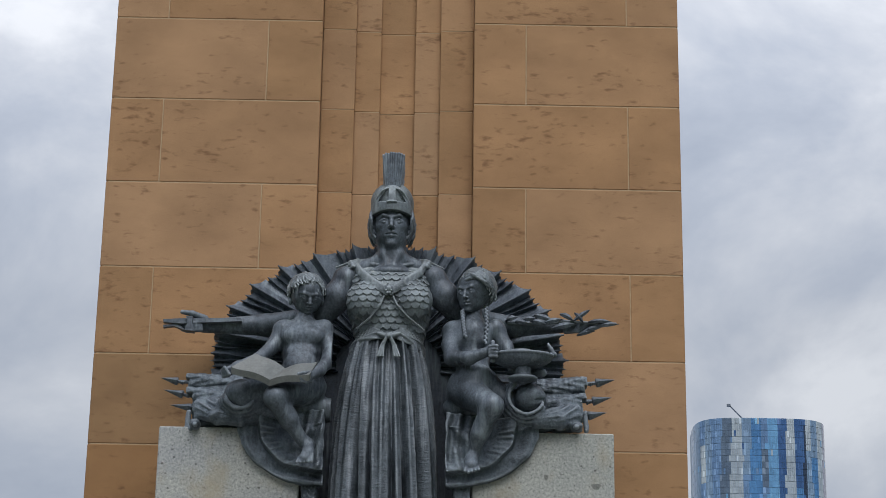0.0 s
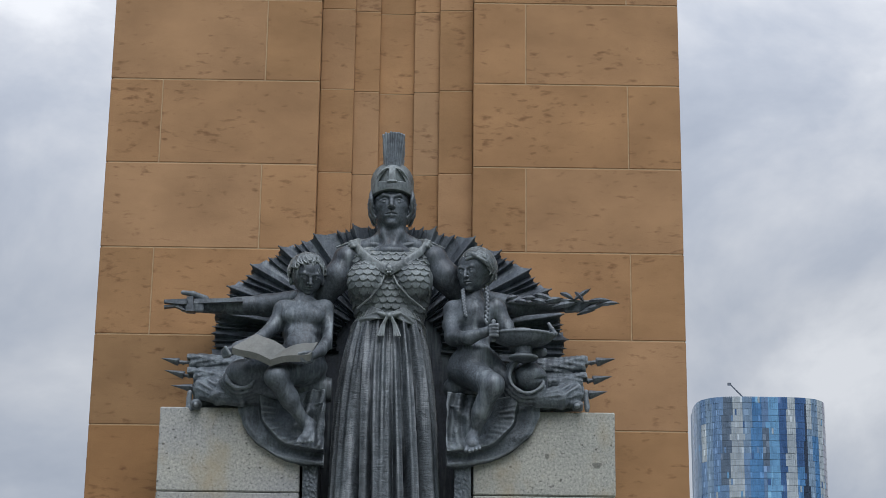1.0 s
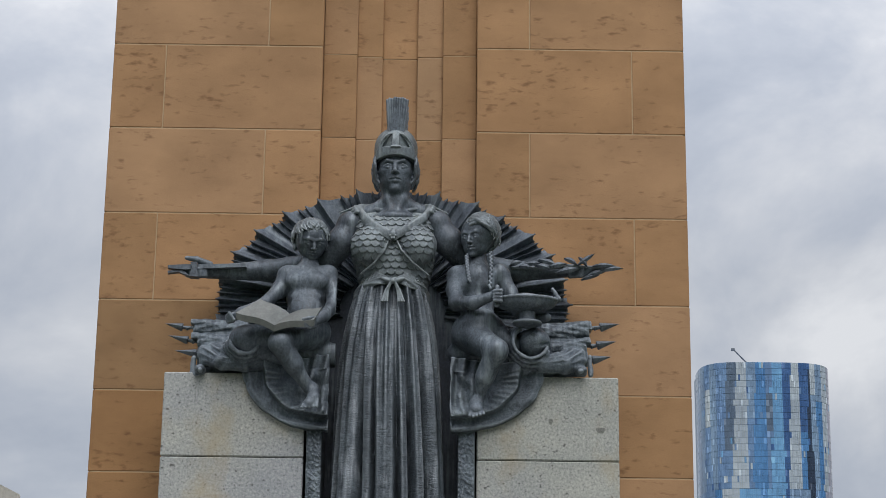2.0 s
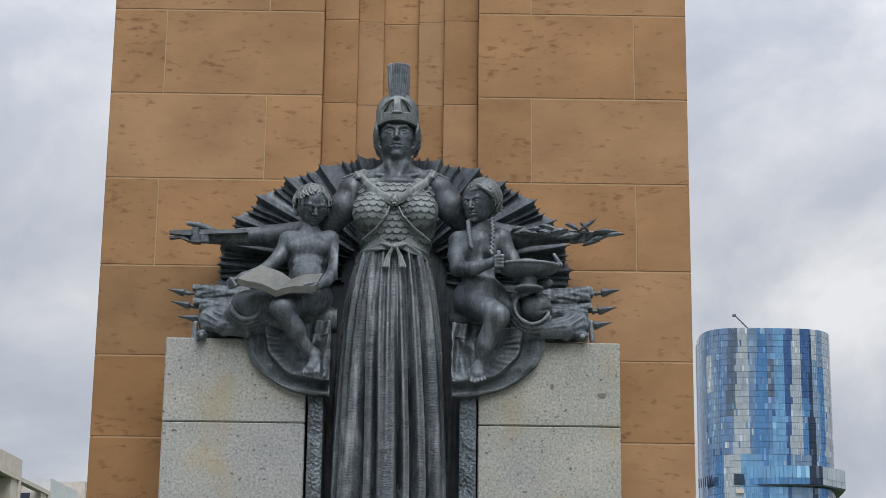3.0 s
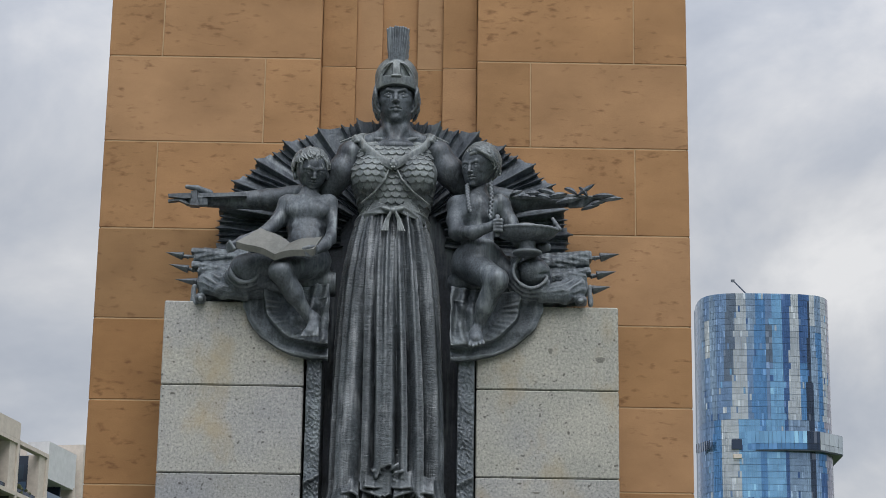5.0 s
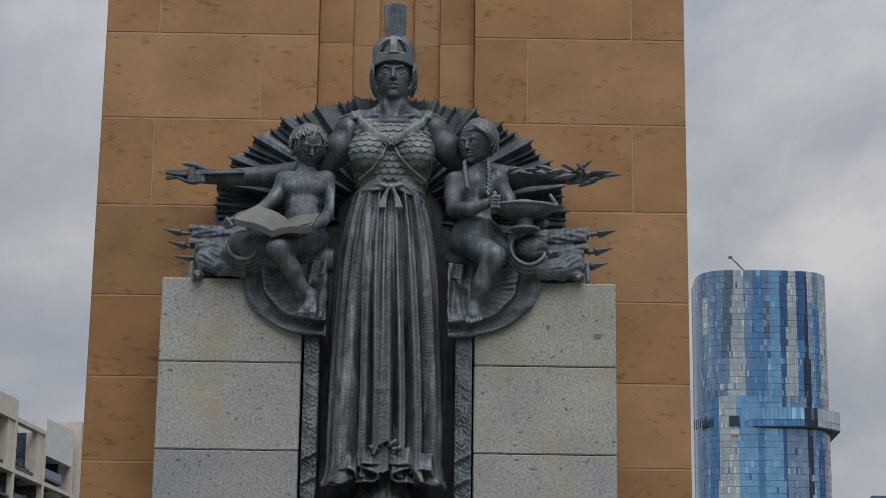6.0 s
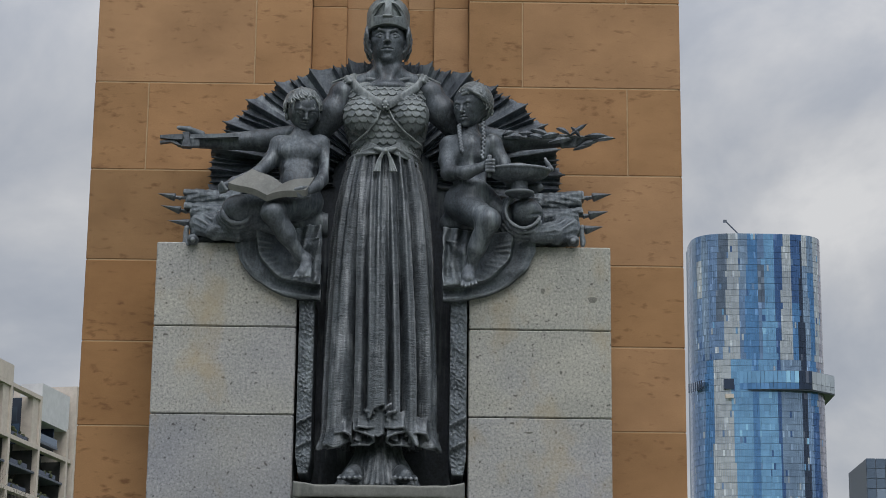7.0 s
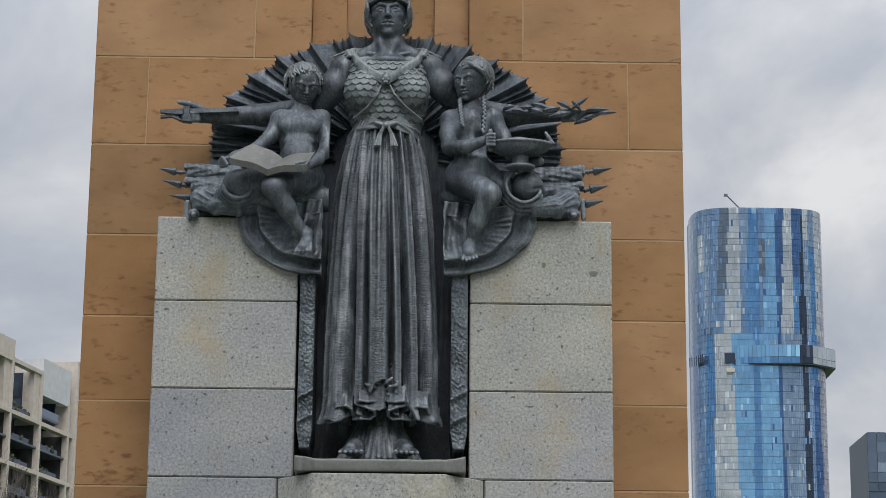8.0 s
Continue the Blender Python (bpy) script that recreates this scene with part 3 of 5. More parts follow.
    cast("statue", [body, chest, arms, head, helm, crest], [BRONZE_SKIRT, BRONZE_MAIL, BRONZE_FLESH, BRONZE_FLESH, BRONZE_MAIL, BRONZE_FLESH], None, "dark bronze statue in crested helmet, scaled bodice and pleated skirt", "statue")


def hem(x, y, d):
    """From the modeller's chart of the hem to metres."""
    return ((x - 672) * 0.00283 - 0.01, -d, z_of_hem(y))


def z_of_hem(y):
    return 3.451 + (742 - y) * 0.00279


def belt(t, up):
    x = -0.2 + 0.385 * t
    edge = (t - 0.5) * 2
    y = -0.27 - 0.215 * math.sqrt(max(0.0, 1 - 0.93 * edge * edge))
    return (x, y, 4.967 - 0.045 * edge * edge + (up - 1) * (0.02 + 0.012 * abs(edge)))


def face(c, at, wide, tall, deep, turn=0.0, nod=0.0):
    """A face: brow, sockets, lidded eyes, nose, lips, jaw and chin, on a head at the given place."""
    spin = Matrix.Rotation(radians(turn), 3, "Z") @ Matrix.Rotation(radians(nod), 3, "X")

    def q(x, y, z):
        v = spin @ Vector((x * wide, -y * deep, z * tall))
        return (at[0] + v.x, at[1] + v.y, at[2] + v.z)

    lean = (nod, 0, turn)
    k = wide / 0.1
    c.ball(q(0, -0.06, 0.25), (wide, deep, tall * 0.85), 0.02 * k, lean)
    c.ball(q(0, 0.16, -0.22), (wide * 0.88, deep * 0.8, tall * 0.7), 0.03 * k, lean)
    c.ball(q(0, 0.24, -0.58), (wide * 0.73, deep * 0.62, tall * 0.4), 0.03 * k, lean)
    c.ball(q(0, 0.7, -0.86), (wide * 0.27, deep * 0.2, tall * 0.13), 0.02 * k, lean)
    for s in (-1, 1):
        c.ball(q(s * 0.52, 0.5, -0.12), (wide * 0.3, deep * 0.28, tall * 0.2), 0.02 * k)
        c.rope([q(s * 0.14, 0.93, 0.21), q(s * 0.44, 0.88, 0.29), q(s * 0.76, 0.56, 0.2)], wide * 0.045, wide * 0.03, 0.02 * k)
        c.ball(q(s * 0.4, 1.02, 0.07), (wide * 0.27, deep * 0.2, tall * 0.105), 0.014 * k, lean, cut=True)
        c.ball(q(s * 0.4, 0.79, 0.06), (wide * 0.17, deep * 0.1, tall * 0.075), 0.006 * k)
        c.rope([q(s * 0.2, 0.86, 0.07), q(s * 0.4, 0.905, 0.125), q(s * 0.62, 0.79, 0.07)], wide * 0.034, None, 0.005)
        c.rope([q(s * 0.22, 0.86, 0.03), q(s * 0.4, 0.905, -0.015), q(s * 0.6, 0.79, 0.03)], wide * 0.024, None, 0.008)
        c.ball(q(s * 0.13, 1.05, -0.255), (wide * 0.1, deep * 0.09, tall * 0.05), 0.007 * k)
    c.rope([q(0, 0.9, 0.22), q(0, 1.03, -0.02), q(0, 1.17, -0.22)], wide * 0.085, wide * 0.105, 0.012 * k)
    c.rope([q(-0.27, 0.8, -0.5), q(-0.09, 0.96, -0.445), q(0, 0.95, -0.46), q(0.09, 0.96, -0.445), q(0.27, 0.8, -0.5)], wide * 0.06, None, 0.009 * k)
    c.rope([q(-0.2, 0.82, -0.575), q(0, 0.93, -0.59), q(0.2, 0.82, -0.575)], wide * 0.07, None, 0.01 * k)
    c.rope([q(-0.29, 0.86, -0.525), q(0, 1.02, -0.515), q(0.29, 0.86, -0.525)], wide * 0.022, None, 0.005, cut=True)


def woman_head():
    c = Clay((-0.17, -0.56, 5.27), (0.16, -0.14, 5.9), 0.0032)
    c.limb((0.003, -0.340, 5.364), (0.002, -0.360, 5.490), 0.078, 0.066, 0.03)
    c.limb((-0.032, -0.345, 5.417), (-0.133, -0.335, 5.369), 0.0406, 0.0464, 0.04).limb((0.039, -0.345, 5.419), (0.139, -0.335, 5.374), 0.0406, 0.0464, 0.04)
    c.ball((0.003, -0.395, 5.326), (0.1044, 0.06, 0.0406), 0.03)
    # neck tendons and the hollow between them
    for s in (-1, 1):
        c.rope([(s * 0.055, -0.37, 5.5), (s * 0.04, -0.4, 5.43), (s * 0.018, -0.418, 5.37)], 0.006, 0.005, 0.03)
    face(c, (0.000, -0.358, 5.588), 0.097, 0.127, 0.116, 0, 2)
    # thick waves of hair that swell out below the helmet and turn back to the neck
    for s in (-1, 1):
        c.rope([(s * 0.09, -0.35, 5.655), (s * 0.1, -0.345, 5.585), (s * 0.08, -0.335, 5.52)], 0.02, 0.016, 0.01)
        for i in range(11):
            back = i / 10
            ph = 1.35 * i

            def lock(t):
                swell = 0.086 + 0.031 * math.sin(math.pi * min(1.0, 0.12 + 0.8 * t)) - 0.02 * max(0.0, t - 0.7) - 0.008 * (1 - back)
                return (s * (swell + 0.006 * math.sin(9 * t + ph)), -0.432 + 0.14 * back + 0.012 * math.cos(7 * t + ph) + 0.02 * t, 5.668 - (0.15 - 0.02 * (i % 3)) * t)
            c.rope(along(lock, 10), 0.0098, 0.0072, 0.0012)
    # helmet: smooth dome, tipped-back mask with a nose guard between two open eyes
    mid, low = (0.000, -0.350, 5.724), 5.644

    def egg(grow):
        def form(X, Y, Z):
            x, y, z = (X - mid[0]) / (0.113 + grow), (Y - mid[1]) / (0.132 + grow), (Z - mid[2]) / (0.112 + grow)
            z = np.where(z < 0, z * 0.42, z)
            r = np.sqrt(x * x + y * y + z * z)
            return np.maximum((r - 1) * 0.107, low - 0.35 * np.abs(X - mid[0]) ** 1.5 - Z)
        return form

    helm = Clay((-0.17, -0.56, 5.58), (0.16, -0.14, 5.9), 0.0032)
    helm.shape((-0.17, -0.56, low - 0.05), (0.16, -0.14, 5.9), egg(0.0), 0.003)
    brow, peak = 5.634, 5.765

    def mask(X, Y, Z):
        x = np.abs(X - mid[0])
        rise = (Z - brow) / (peak - brow)
        wide = 0.118 * np.sqrt(np.clip(1 - 0.9 * rise, 0, 1))
        shell = np.maximum(egg(0.016)(X, Y, Z + 0.012), brow + 0.008 - 1.1 * x * x - Z)
        outer = np.maximum(np.maximum(shell, (x - wide) * 0.8), np.maximum(Y + 0.33, Z - peak - 0.03))
        # eye openings: wedges that follow the outer rim, wide at the nose guard
        eye = np.maximum(np.maximum(0.019 - x, x - (wide - 0.02)), np.maximum(5.683 + 0.12 * x - Z, Z - 5.775))
        return np.maximum(outer, -eye * 0.9)

    helm.shape((-0.17, -0.56, low - 0.05), (0.16, -0.2, 5.86), mask, 0.001)
    for s in (-1, 1):
        helm.rope(along(lambda t: (s * (0.02 + 0.094 * t ** 0.8), -0.497 + 0.105 * t * t, 5.757 - 0.108 * t ** 1.5), 9), 0.005, 0.0045, 0.003)
    helm.limb((-0.021, -0.5, 5.684), (0.021, -0.5, 5.684), 0.006, None, 0.003)
    # crest of upright plumes that spread towards the top
    crest = Clay((-0.1, -0.5, 5.78), (0.1, -0.22, 6.06), 0.0034)
    for i in range(9):
        t = i / 8
        for row in range(6):
            d = 0.45 - 0.04 * row
            foot = lift((-0.034, 0, 5.8), (0.038, 0, 5.8), t)
            top = lift((-0.05, 0, 5.976), (0.058, 0, 5.978), t)
            tall = top[2] - 0.01 * abs(row - 1) + 0.003 * math.sin(i * 2.3 + row * 1.9) - 0.012 * (2 * t - 1) ** 2
            crest.limb((foot[0], -d, foot[2] - 0.02), (top[0], -d - 0.012 + 0.01 * row, tall), 0.0058, 0.0078 if i % 2 else 0.0064, 0.001)
    return c, helm, crest


def hair(c, mid, radii, count, seed, front, back, thick, wave=0.0, lean=0.0, loose=0.1, facing=0.0):
    """Tapered locks that run from the crown over the skull, some lifting free of it."""
    rnd = random.Random(seed)
    for i in range(count):
        a = rnd.uniform(-math.pi, math.pi)
        end = front + (back - front) * (0.5 - 0.5 * math.cos(a - facing)) + rnd.uniform(-0.2, 0.14)
        start = rnd.uniform(0.0, 0.6) * end
        twist = rnd.uniform(-0.3, 0.3) + lean
        puff = rnd.uniform(0.97, 1.0 + loose)
        r = thick * rnd.uniform(0.8, 1.3)
        c.rope(along(lambda t: (mid[0] + (puff + loose * t * t * 0.5) * radii[0] * math.sin(start + (end - start) * t) * math.sin(a + twist * t + wave * math.sin(t * 7 + i)),
                                mid[1] - (puff + loose * t * t * 0.5) * radii[1] * math.sin(start + (end - start) * t) * math.cos(a + twist * t + wave * math.sin(t * 7 + i)),
                                mid[2] + puff * radii[2] * math.cos(start + (end - start) * t)), 6), r, r * 0.35, 0.001)


def boy():
    c = Clay((-0.92, -0.8, 4.24), (-0.28, -0.12, 5.4), 0.005)
    head = Clay((-0.62, -0.6, 5.0), (-0.3, -0.26, 5.38), 0.0034)
    locks = Clay((-0.58, -0.6, 5.08), (-0.3, -0.26, 5.36), 0.0034)
    head.ball((-0.428, -0.412, 5.205), (0.08, 0.092, 0.086), 0.01)
    face(head, (-0.422, -0.424, 5.188), 0.076, 0.088, 0.086, 14, 30)
    for q in ((-0.508, -0.400, 5.165), (-0.347, -0.400, 5.168)):
        head.ball(q, (0.0116, 0.022, 0.0245), 0.006)
    hair(locks, (-0.428, -0.412, 5.205), (0.082, 0.094, 0.088), 260, 9, 1.2, 2.1, 0.0102, 0.1, 0.2, 0.14, 0.2)
    for i in range(13):
        # fringe that falls over the forehead
        u = (i - 6) / 6
        locks.rope(along(lambda t: (-0.428 + 0.066 * u + 0.022 * t * (u + 0.25) + 0.004 * math.sin(6 * t + i * 2), -0.482 - 0.028 * math.sin(t * 2.4) * (1 - 0.6 * u * u) + 0.03 * u * u, 5.272 - 0.012 * u * u - (0.07 + 0.014 * math.sin(i * 2.7)) * t), 6), 0.011, 0.004, 0.002)
    c.limb((-0.430, -0.400, 5.095), (-0.437, -0.400, 5.035), 0.042, 0.05, 0.02)
    # trunk
    c.ball((-0.437, -0.390, 4.975), (0.112, 0.095, 0.092), 0.035)
    c.ball((-0.437, -0.390, 4.89), (0.108, 0.095, 0.09), 0.035)
    c.ball((-0.440, -0.420, 4.775), (0.106, 0.105, 0.1), 0.04)
    for x in (-0.49, -0.384):
        c.ball((x, -0.458, 4.958), (0.056, 0.03, 0.042), 0.03)
    c.rope([(-0.528, -0.475, 4.909), (-0.480, -0.497, 4.873), (-0.435, -0.498, 4.897), (-0.394, -0.497, 4.871), (-0.342, -0.470, 4.905)], 0.0055, None, 0.012, cut=True)
    c.rope([(-0.438, -0.490, 4.996), (-0.435, -0.498, 4.897), (-0.428, -0.505, 4.800)], 0.004, None, 0.014, cut=True)
    for x in (-0.474, -0.402):
        c.ball((x, -0.478, 4.872), (0.036, 0.012, 0.02), 0.03)
        c.ball((x, -0.49, 4.824), (0.036, 0.012, 0.024), 0.03)
    c.limb((-0.436, -0.440, 5.005), (-0.519, -0.420, 5.028), 0.0203, 0.0174, 0.02)
    c.limb((-0.430, -0.440, 5.005), (-0.340, -0.420, 5.031), 0.0203, 0.0174, 0.02)
    c.limb((-0.502, -0.360, 4.601), (-0.307, -0.360, 4.599), 0.058, 0.0638, 0.02)
    # arms to the book
    c.ball((-0.537, -0.400, 5.010), (0.0522, 0.06, 0.0493), 0.03)
    c.rope([(-0.547, -0.410, 5.000), (-0.583, -0.430, 4.915), (-0.644, -0.500, 4.826)], 0.0435, 0.0319, 0.02)
    c.rope([(-0.644, -0.500, 4.826), (-0.751, -0.560, 4.759), (-0.792, -0.600, 4.723)], 0.0319, 0.0232, 0.015)
    c.ball((-0.332, -0.400, 5.013), (0.0493, 0.06, 0.0493), 0.03)
    c.rope([(-0.322, -0.410, 5.004), (-0.296, -0.430, 4.914), (-0.302, -0.500, 4.814)], 0.0406, 0.03625, 0.02)
    c.rope([(-0.302, -0.500, 4.814), (-0.340, -0.570, 4.745), (-0.383, -0.630, 4.698)], 0.0348, 0.0232, 0.015)
    for i in range(4):
        c.rope([lift((-0.786, -0.610, 4.738), (-0.790, -0.610, 4.702), i / 3), lift((-0.816, -0.640, 4.716), (-0.809, -0.640, 4.687), i / 3), lift((-0.803, -0.670, 4.725), (-0.779, -0.670, 4.691), i / 3)], 0.0116, 0.0087, 0.004)
        c.rope([lift((-0.378, -0.640, 4.712), (-0.377, -0.630, 4.674), i / 3), lift((-0.410, -0.670, 4.703), (-0.403, -0.660, 4.659), i / 3), lift((-0.437, -0.680, 4.694), (-0.425, -0.670, 4.662), i / 3)], 0.0116, 0.00928, 0.004)
    # seat, crossed legs
    c.limb((-0.387, -0.420, 4.700), (-0.545, -0.600, 4.598), 0.0783, 0.0609, 0.03)
    c.ball((-0.552, -0.620, 4.592), (0.058, 0.06, 0.0522), 0.02)
    c.rope([(-0.549, -0.620, 4.581), (-0.486, -0.585, 4.487), (-0.406, -0.530, 4.381)], 0.0522, 0.029, 0.02)
    c.ball((-0.493, -0.570, 4.514), (0.0435, 0.05, 0.0696), 0.03, (0, -32, 0))
    c.limb((-0.401, -0.530, 4.387), (-0.368, -0.500, 4.377), 0.0319, 0.0232, 0.015)
    c.rope([(-0.384, -0.530, 4.375), (-0.380, -0.570, 4.324), (-0.401, -0.590, 4.290)], 0.0319, 0.0261, 0.012)
    for i in range(5):
        c.limb(lift((-0.362, -0.590, 4.308), (-0.423, -0.590, 4.290), i / 4), lift((-0.361, -0.600, 4.271), (-0.435, -0.610, 4.264), i / 4), 0.01044, 0.0087, 0.004)
    c.limb((-0.457, -0.450, 4.684), (-0.723, -0.500, 4.641), 0.0812, 0.0696, 0.03)
    c.ball((-0.739, -0.500, 4.635), (0.0783, 0.07, 0.0696), 0.02)
    c.limb((-0.721, -0.500, 4.600), (-0.552, -0.460, 4.555), 0.0522, 0.0348, 0.02)
    c.crease(0.0006, 48, 2.0)
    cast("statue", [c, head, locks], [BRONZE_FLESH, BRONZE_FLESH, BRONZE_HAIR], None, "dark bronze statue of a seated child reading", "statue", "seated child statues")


def girl():
    c = Clay((0.24, -0.8, 4.16), (0.86, -0.12, 5.4), 0.005)
    head = Clay((0.26, -0.62, 4.9), (0.64, -0.24, 5.4), 0.0034)
    locks = Clay((0.3, -0.62, 5.1), (0.62, -0.24, 5.4), 0.0034)
    head.ball((0.448, -0.412, 5.242), (0.088, 0.106, 0.09), 0.01)
    face(head, (0.42, -0.425, 5.212), 0.073, 0.1, 0.083, -26, 12)
    hair(locks, (0.447, -0.414, 5.242), (0.088, 0.108, 0.093), 380, 21, 1.12, 2.7, 0.0105, 0.2, 0.3, 0.1, -0.75)
    for i in range(8):
        # waves swept from a side parting over the temple to the nape
        f = i / 7

        def sweep(t):
            x = 0.39 + 0.03 * f + (0.15 - 0.025 * f) * math.sin(1.45 * t)
            z = 5.262 + 0.064 * f - (0.075 + 0.06 * f) * t * t + 0.01 * math.sin(9 * t + 0.9 * i)
            out = 1 - ((x - 0.447) / 0.093) ** 2 - ((z - 5.242) / 0.097) ** 2
            return (x, -0.414 - 0.112 * math.sqrt(max(0.0, out)) + 0.003 * math.sin(9 * t + 1.3 * i) - 0.005 * (i % 2), z)
        locks.rope(along(sweep, 12), 0.0095, 0.006, 0.001)
    for pts in (((0.372, -0.460, 5.109), (0.377, -0.495, 5.031), (0.387, -0.510, 4.955)), ((0.493, -0.440, 5.130), (0.498, -0.480, 5.032), (0.490, -0.500, 4.924))):
        for i in range(19):
            t = i / 18
            q = lift(pts[0], pts[1], t * 2) if t < 0.5 else lift(pts[1], pts[2], t * 2 - 1)
            head.ball((q[0] + 0.0038 * (-1) ** i, q[1], q[2]), (0.0086, 0.01, 0.0118), 0.002)
    c.limb((0.433, -0.400, 5.130), (0.428, -0.400, 5.051), 0.0406, 0.0522, 0.02)
    c.ball((0.420, -0.400, 4.993), (0.1102, 0.1, 0.0957), 0.04)
    c.ball((0.427, -0.400, 4.872), (0.0899, 0.09, 0.1044), 0.04)
    c.ball((0.437, -0.420, 4.744), (0.116, 0.12, 0.087), 0.04)
    c.ball((0.371, -0.455, 4.951), (0.0464, 0.035, 0.0377), 0.03)
    c.ball((0.462, -0.455, 4.952), (0.0464, 0.035, 0.0377), 0.03)
    c.ball((0.440, -0.500, 4.780), (0.0754, 0.03, 0.0348), 0.02)
    c.limb((0.336, -0.360, 4.616), (0.480, -0.360, 4.588), 0.058, 0.0638, 0.02)
    # near arm across the body
    c.ball((0.325, -0.400, 5.018), (0.0493, 0.06, 0.0522), 0.03)
    c.rope([(0.313, -0.410, 5.009), (0.311, -0.450, 4.924), (0.325, -0.500, 4.843)], 0.0406, 0.03915, 0.02)
    c.rope([(0.325, -0.500, 4.843), (0.409, -0.570, 4.823), (0.499, -0.600, 4.851)], 0.03915, 0.02465, 0.02)
    c.ball((0.522, -0.600, 4.858), (0.029, 0.035, 0.0319), 0.012)
    for i in range(4):
        c.rope([lift((0.509, -0.630, 4.869), (0.510, -0.630, 4.819), i / 3), lift((0.543, -0.635, 4.871), (0.543, -0.630, 4.819), i / 3), lift((0.547, -0.600, 4.879), (0.547, -0.600, 4.829), i / 3)], 0.00986, 0.0087, 0.004)
    c.rope([(0.524, -0.600, 4.899), (0.525, -0.600, 4.805)], 0.01305, 0.01305, 0.004)
    # far arm under the bowl
    c.ball((0.545, -0.380, 5.041), (0.0464, 0.055, 0.0493), 0.03)
    c.rope([(0.557, -0.380, 5.029), (0.597, -0.400, 4.935), (0.636, -0.440, 4.831)], 0.0406, 0.0319, 0.02)
    c.rope([(0.635, -0.460, 4.813), (0.711, -0.500, 4.758), (0.775, -0.530, 4.765)], 0.0319, 0.0232, 0.015)
    # legs
    c.limb((0.380, -0.420, 4.701), (0.518, -0.600, 4.570), 0.0841, 0.0638, 0.03)
    c.ball((0.523, -0.610, 4.561), (0.0522, 0.06, 0.0551), 0.02)
    c.rope([(0.512, -0.610, 4.549), (0.464, -0.570, 4.437), (0.432, -0.520, 4.345)], 0.0522, 0.029, 0.02)
    c.ball((0.481, -0.560, 4.475), (0.0435, 0.05, 0.0754), 0.03, (0, 20, 0))
    c.rope([(0.430, -0.520, 4.345), (0.423, -0.555, 4.3), (0.424, -0.585, 4.268)], 0.031, 0.034, 0.012)
    for i in range(5):
        c.limb((0.4 + 0.0135 * i, -0.59, 4.262), (0.391 + 0.0175 * i, -0.618, 4.226 + 0.005 * abs(i - 1)), 0.0105 if i else 0.013, 0.0078, 0.0025)
    c.limb((0.500, -0.420, 4.715), (0.600, -0.440, 4.639), 0.0754, 0.058, 0.03)
    c.crease(0.0006, 48, 0.7)
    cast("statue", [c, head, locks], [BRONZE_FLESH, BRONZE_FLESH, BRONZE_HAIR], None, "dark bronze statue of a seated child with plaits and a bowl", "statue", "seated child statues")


woman()
boy()
girl()

# ---- bronze fan of pleats behind the figures ----
def fan():
    """Sharp-edged pleats of uneven width: broad flat leaves between bunches of narrow crumpled ones."""
    holder = empty("pleated_fan", (-0.005, -0.020, 4.933), "dark bronze fan of pointed pleats behind the statues", "relief")
    rx, rz = 0.945, 0.656
    rnd = random.Random(5)

    def at(a, r, d):
        # the outline is a little flatter than an oval on the shoulders
        flat = 1 - 0.012 * math.sin(2 * a) ** 2
        return (rx * r * flat * math.cos(a), -d, rz * r * flat * math.sin(a))

    widths = []
    for i in range(50):
        widths.append((1.9, 0.75, 0.6, 1.25, 0.55, 0.7)[i % 6] * rnd.uniform(0.85, 1.15))
    total = sum(widths)
    a = math.radians(-15)
    for i, w in enumerate(widths):
        b = a + math.radians(210) * w / total
        broad = w > 1.1
        right = math.cos((a + b) / 2) > 0
        tip = a + (b - a) * (0.22 if right else 0.78)
        reach = (0.99 if broad else 0.97) + rnd.uniform(-0.012, 0.01)
        tall = (0.042 if broad else 0.028) * rnd.uniform(0.9, 1.1)
        wob = 0.0 if broad else 0.008
        ph = rnd.uniform(0, 6)
        rows = []
        bm = bmesh.new()
        steps = 9
        for k in range(steps + 1):
            s = 0.3 + 0.7 * k / steps
            far = s * reach
            last = k == steps
            dip = 0.03 + 0.06 * s
            crest = dip + tall * (0.35 + 0.65 * s) + wob * math.sin(13 * s + ph)
            t2 = tip + wob * 0.8 * math.sin(17 * s + ph)
            pts = (at(a, far - (0.01 if last else 0), dip), at((a + t2) / 2, far - (0.014 if last else 0), (dip + crest) / 2 - 0.006), at(t2, far + (0.009 if last else 0), crest), at((t2 + b) / 2, far - (0.014 if last else 0), (dip + crest) / 2 - 0.006), at(b, far - (0.01 if last else 0), dip),
                   at(b, far - (0.01 if last else 0), 0.0), at(a, far - (0.01 if last else 0), 0.0))
            rows.append([bm.verts.new(p) for p in pts])
        for r, q in zip(rows, rows[1:]):
            for j in range(7):
                k = (j + 1) % 7
                bm.faces.new((r[j], r[k], q[k], q[j]))
        bm.faces.new(rows[0])
        bm.faces.new(rows[-1][::-1])
        bmesh.ops.recalc_face_normals(bm, faces=bm.faces)
        pleat = part("pleat", bm, BRONZE_FAN, holder)
        if broad:
            rib = bmesh.new()
            p, q = Vector(at(tip, 0.3, 0.05 + tall * 0.55)), Vector(at(tip, reach + 0.015, 0.09 + tall))
            bmesh.ops.create_cone(rib, cap_ends=True, segments=6, radius1=0.003, radius2=0.0048, depth=(q - p).length)
            bmesh.ops.transform(rib, matrix=Matrix.Translation((p + q) / 2) @ (q - p).to_track_quat("Z", "Y").to_matrix().to_4x4(), verts=rib.verts)
            part("rib", rib, BRONZE_FLAT, pleat)
        a = b


fan()


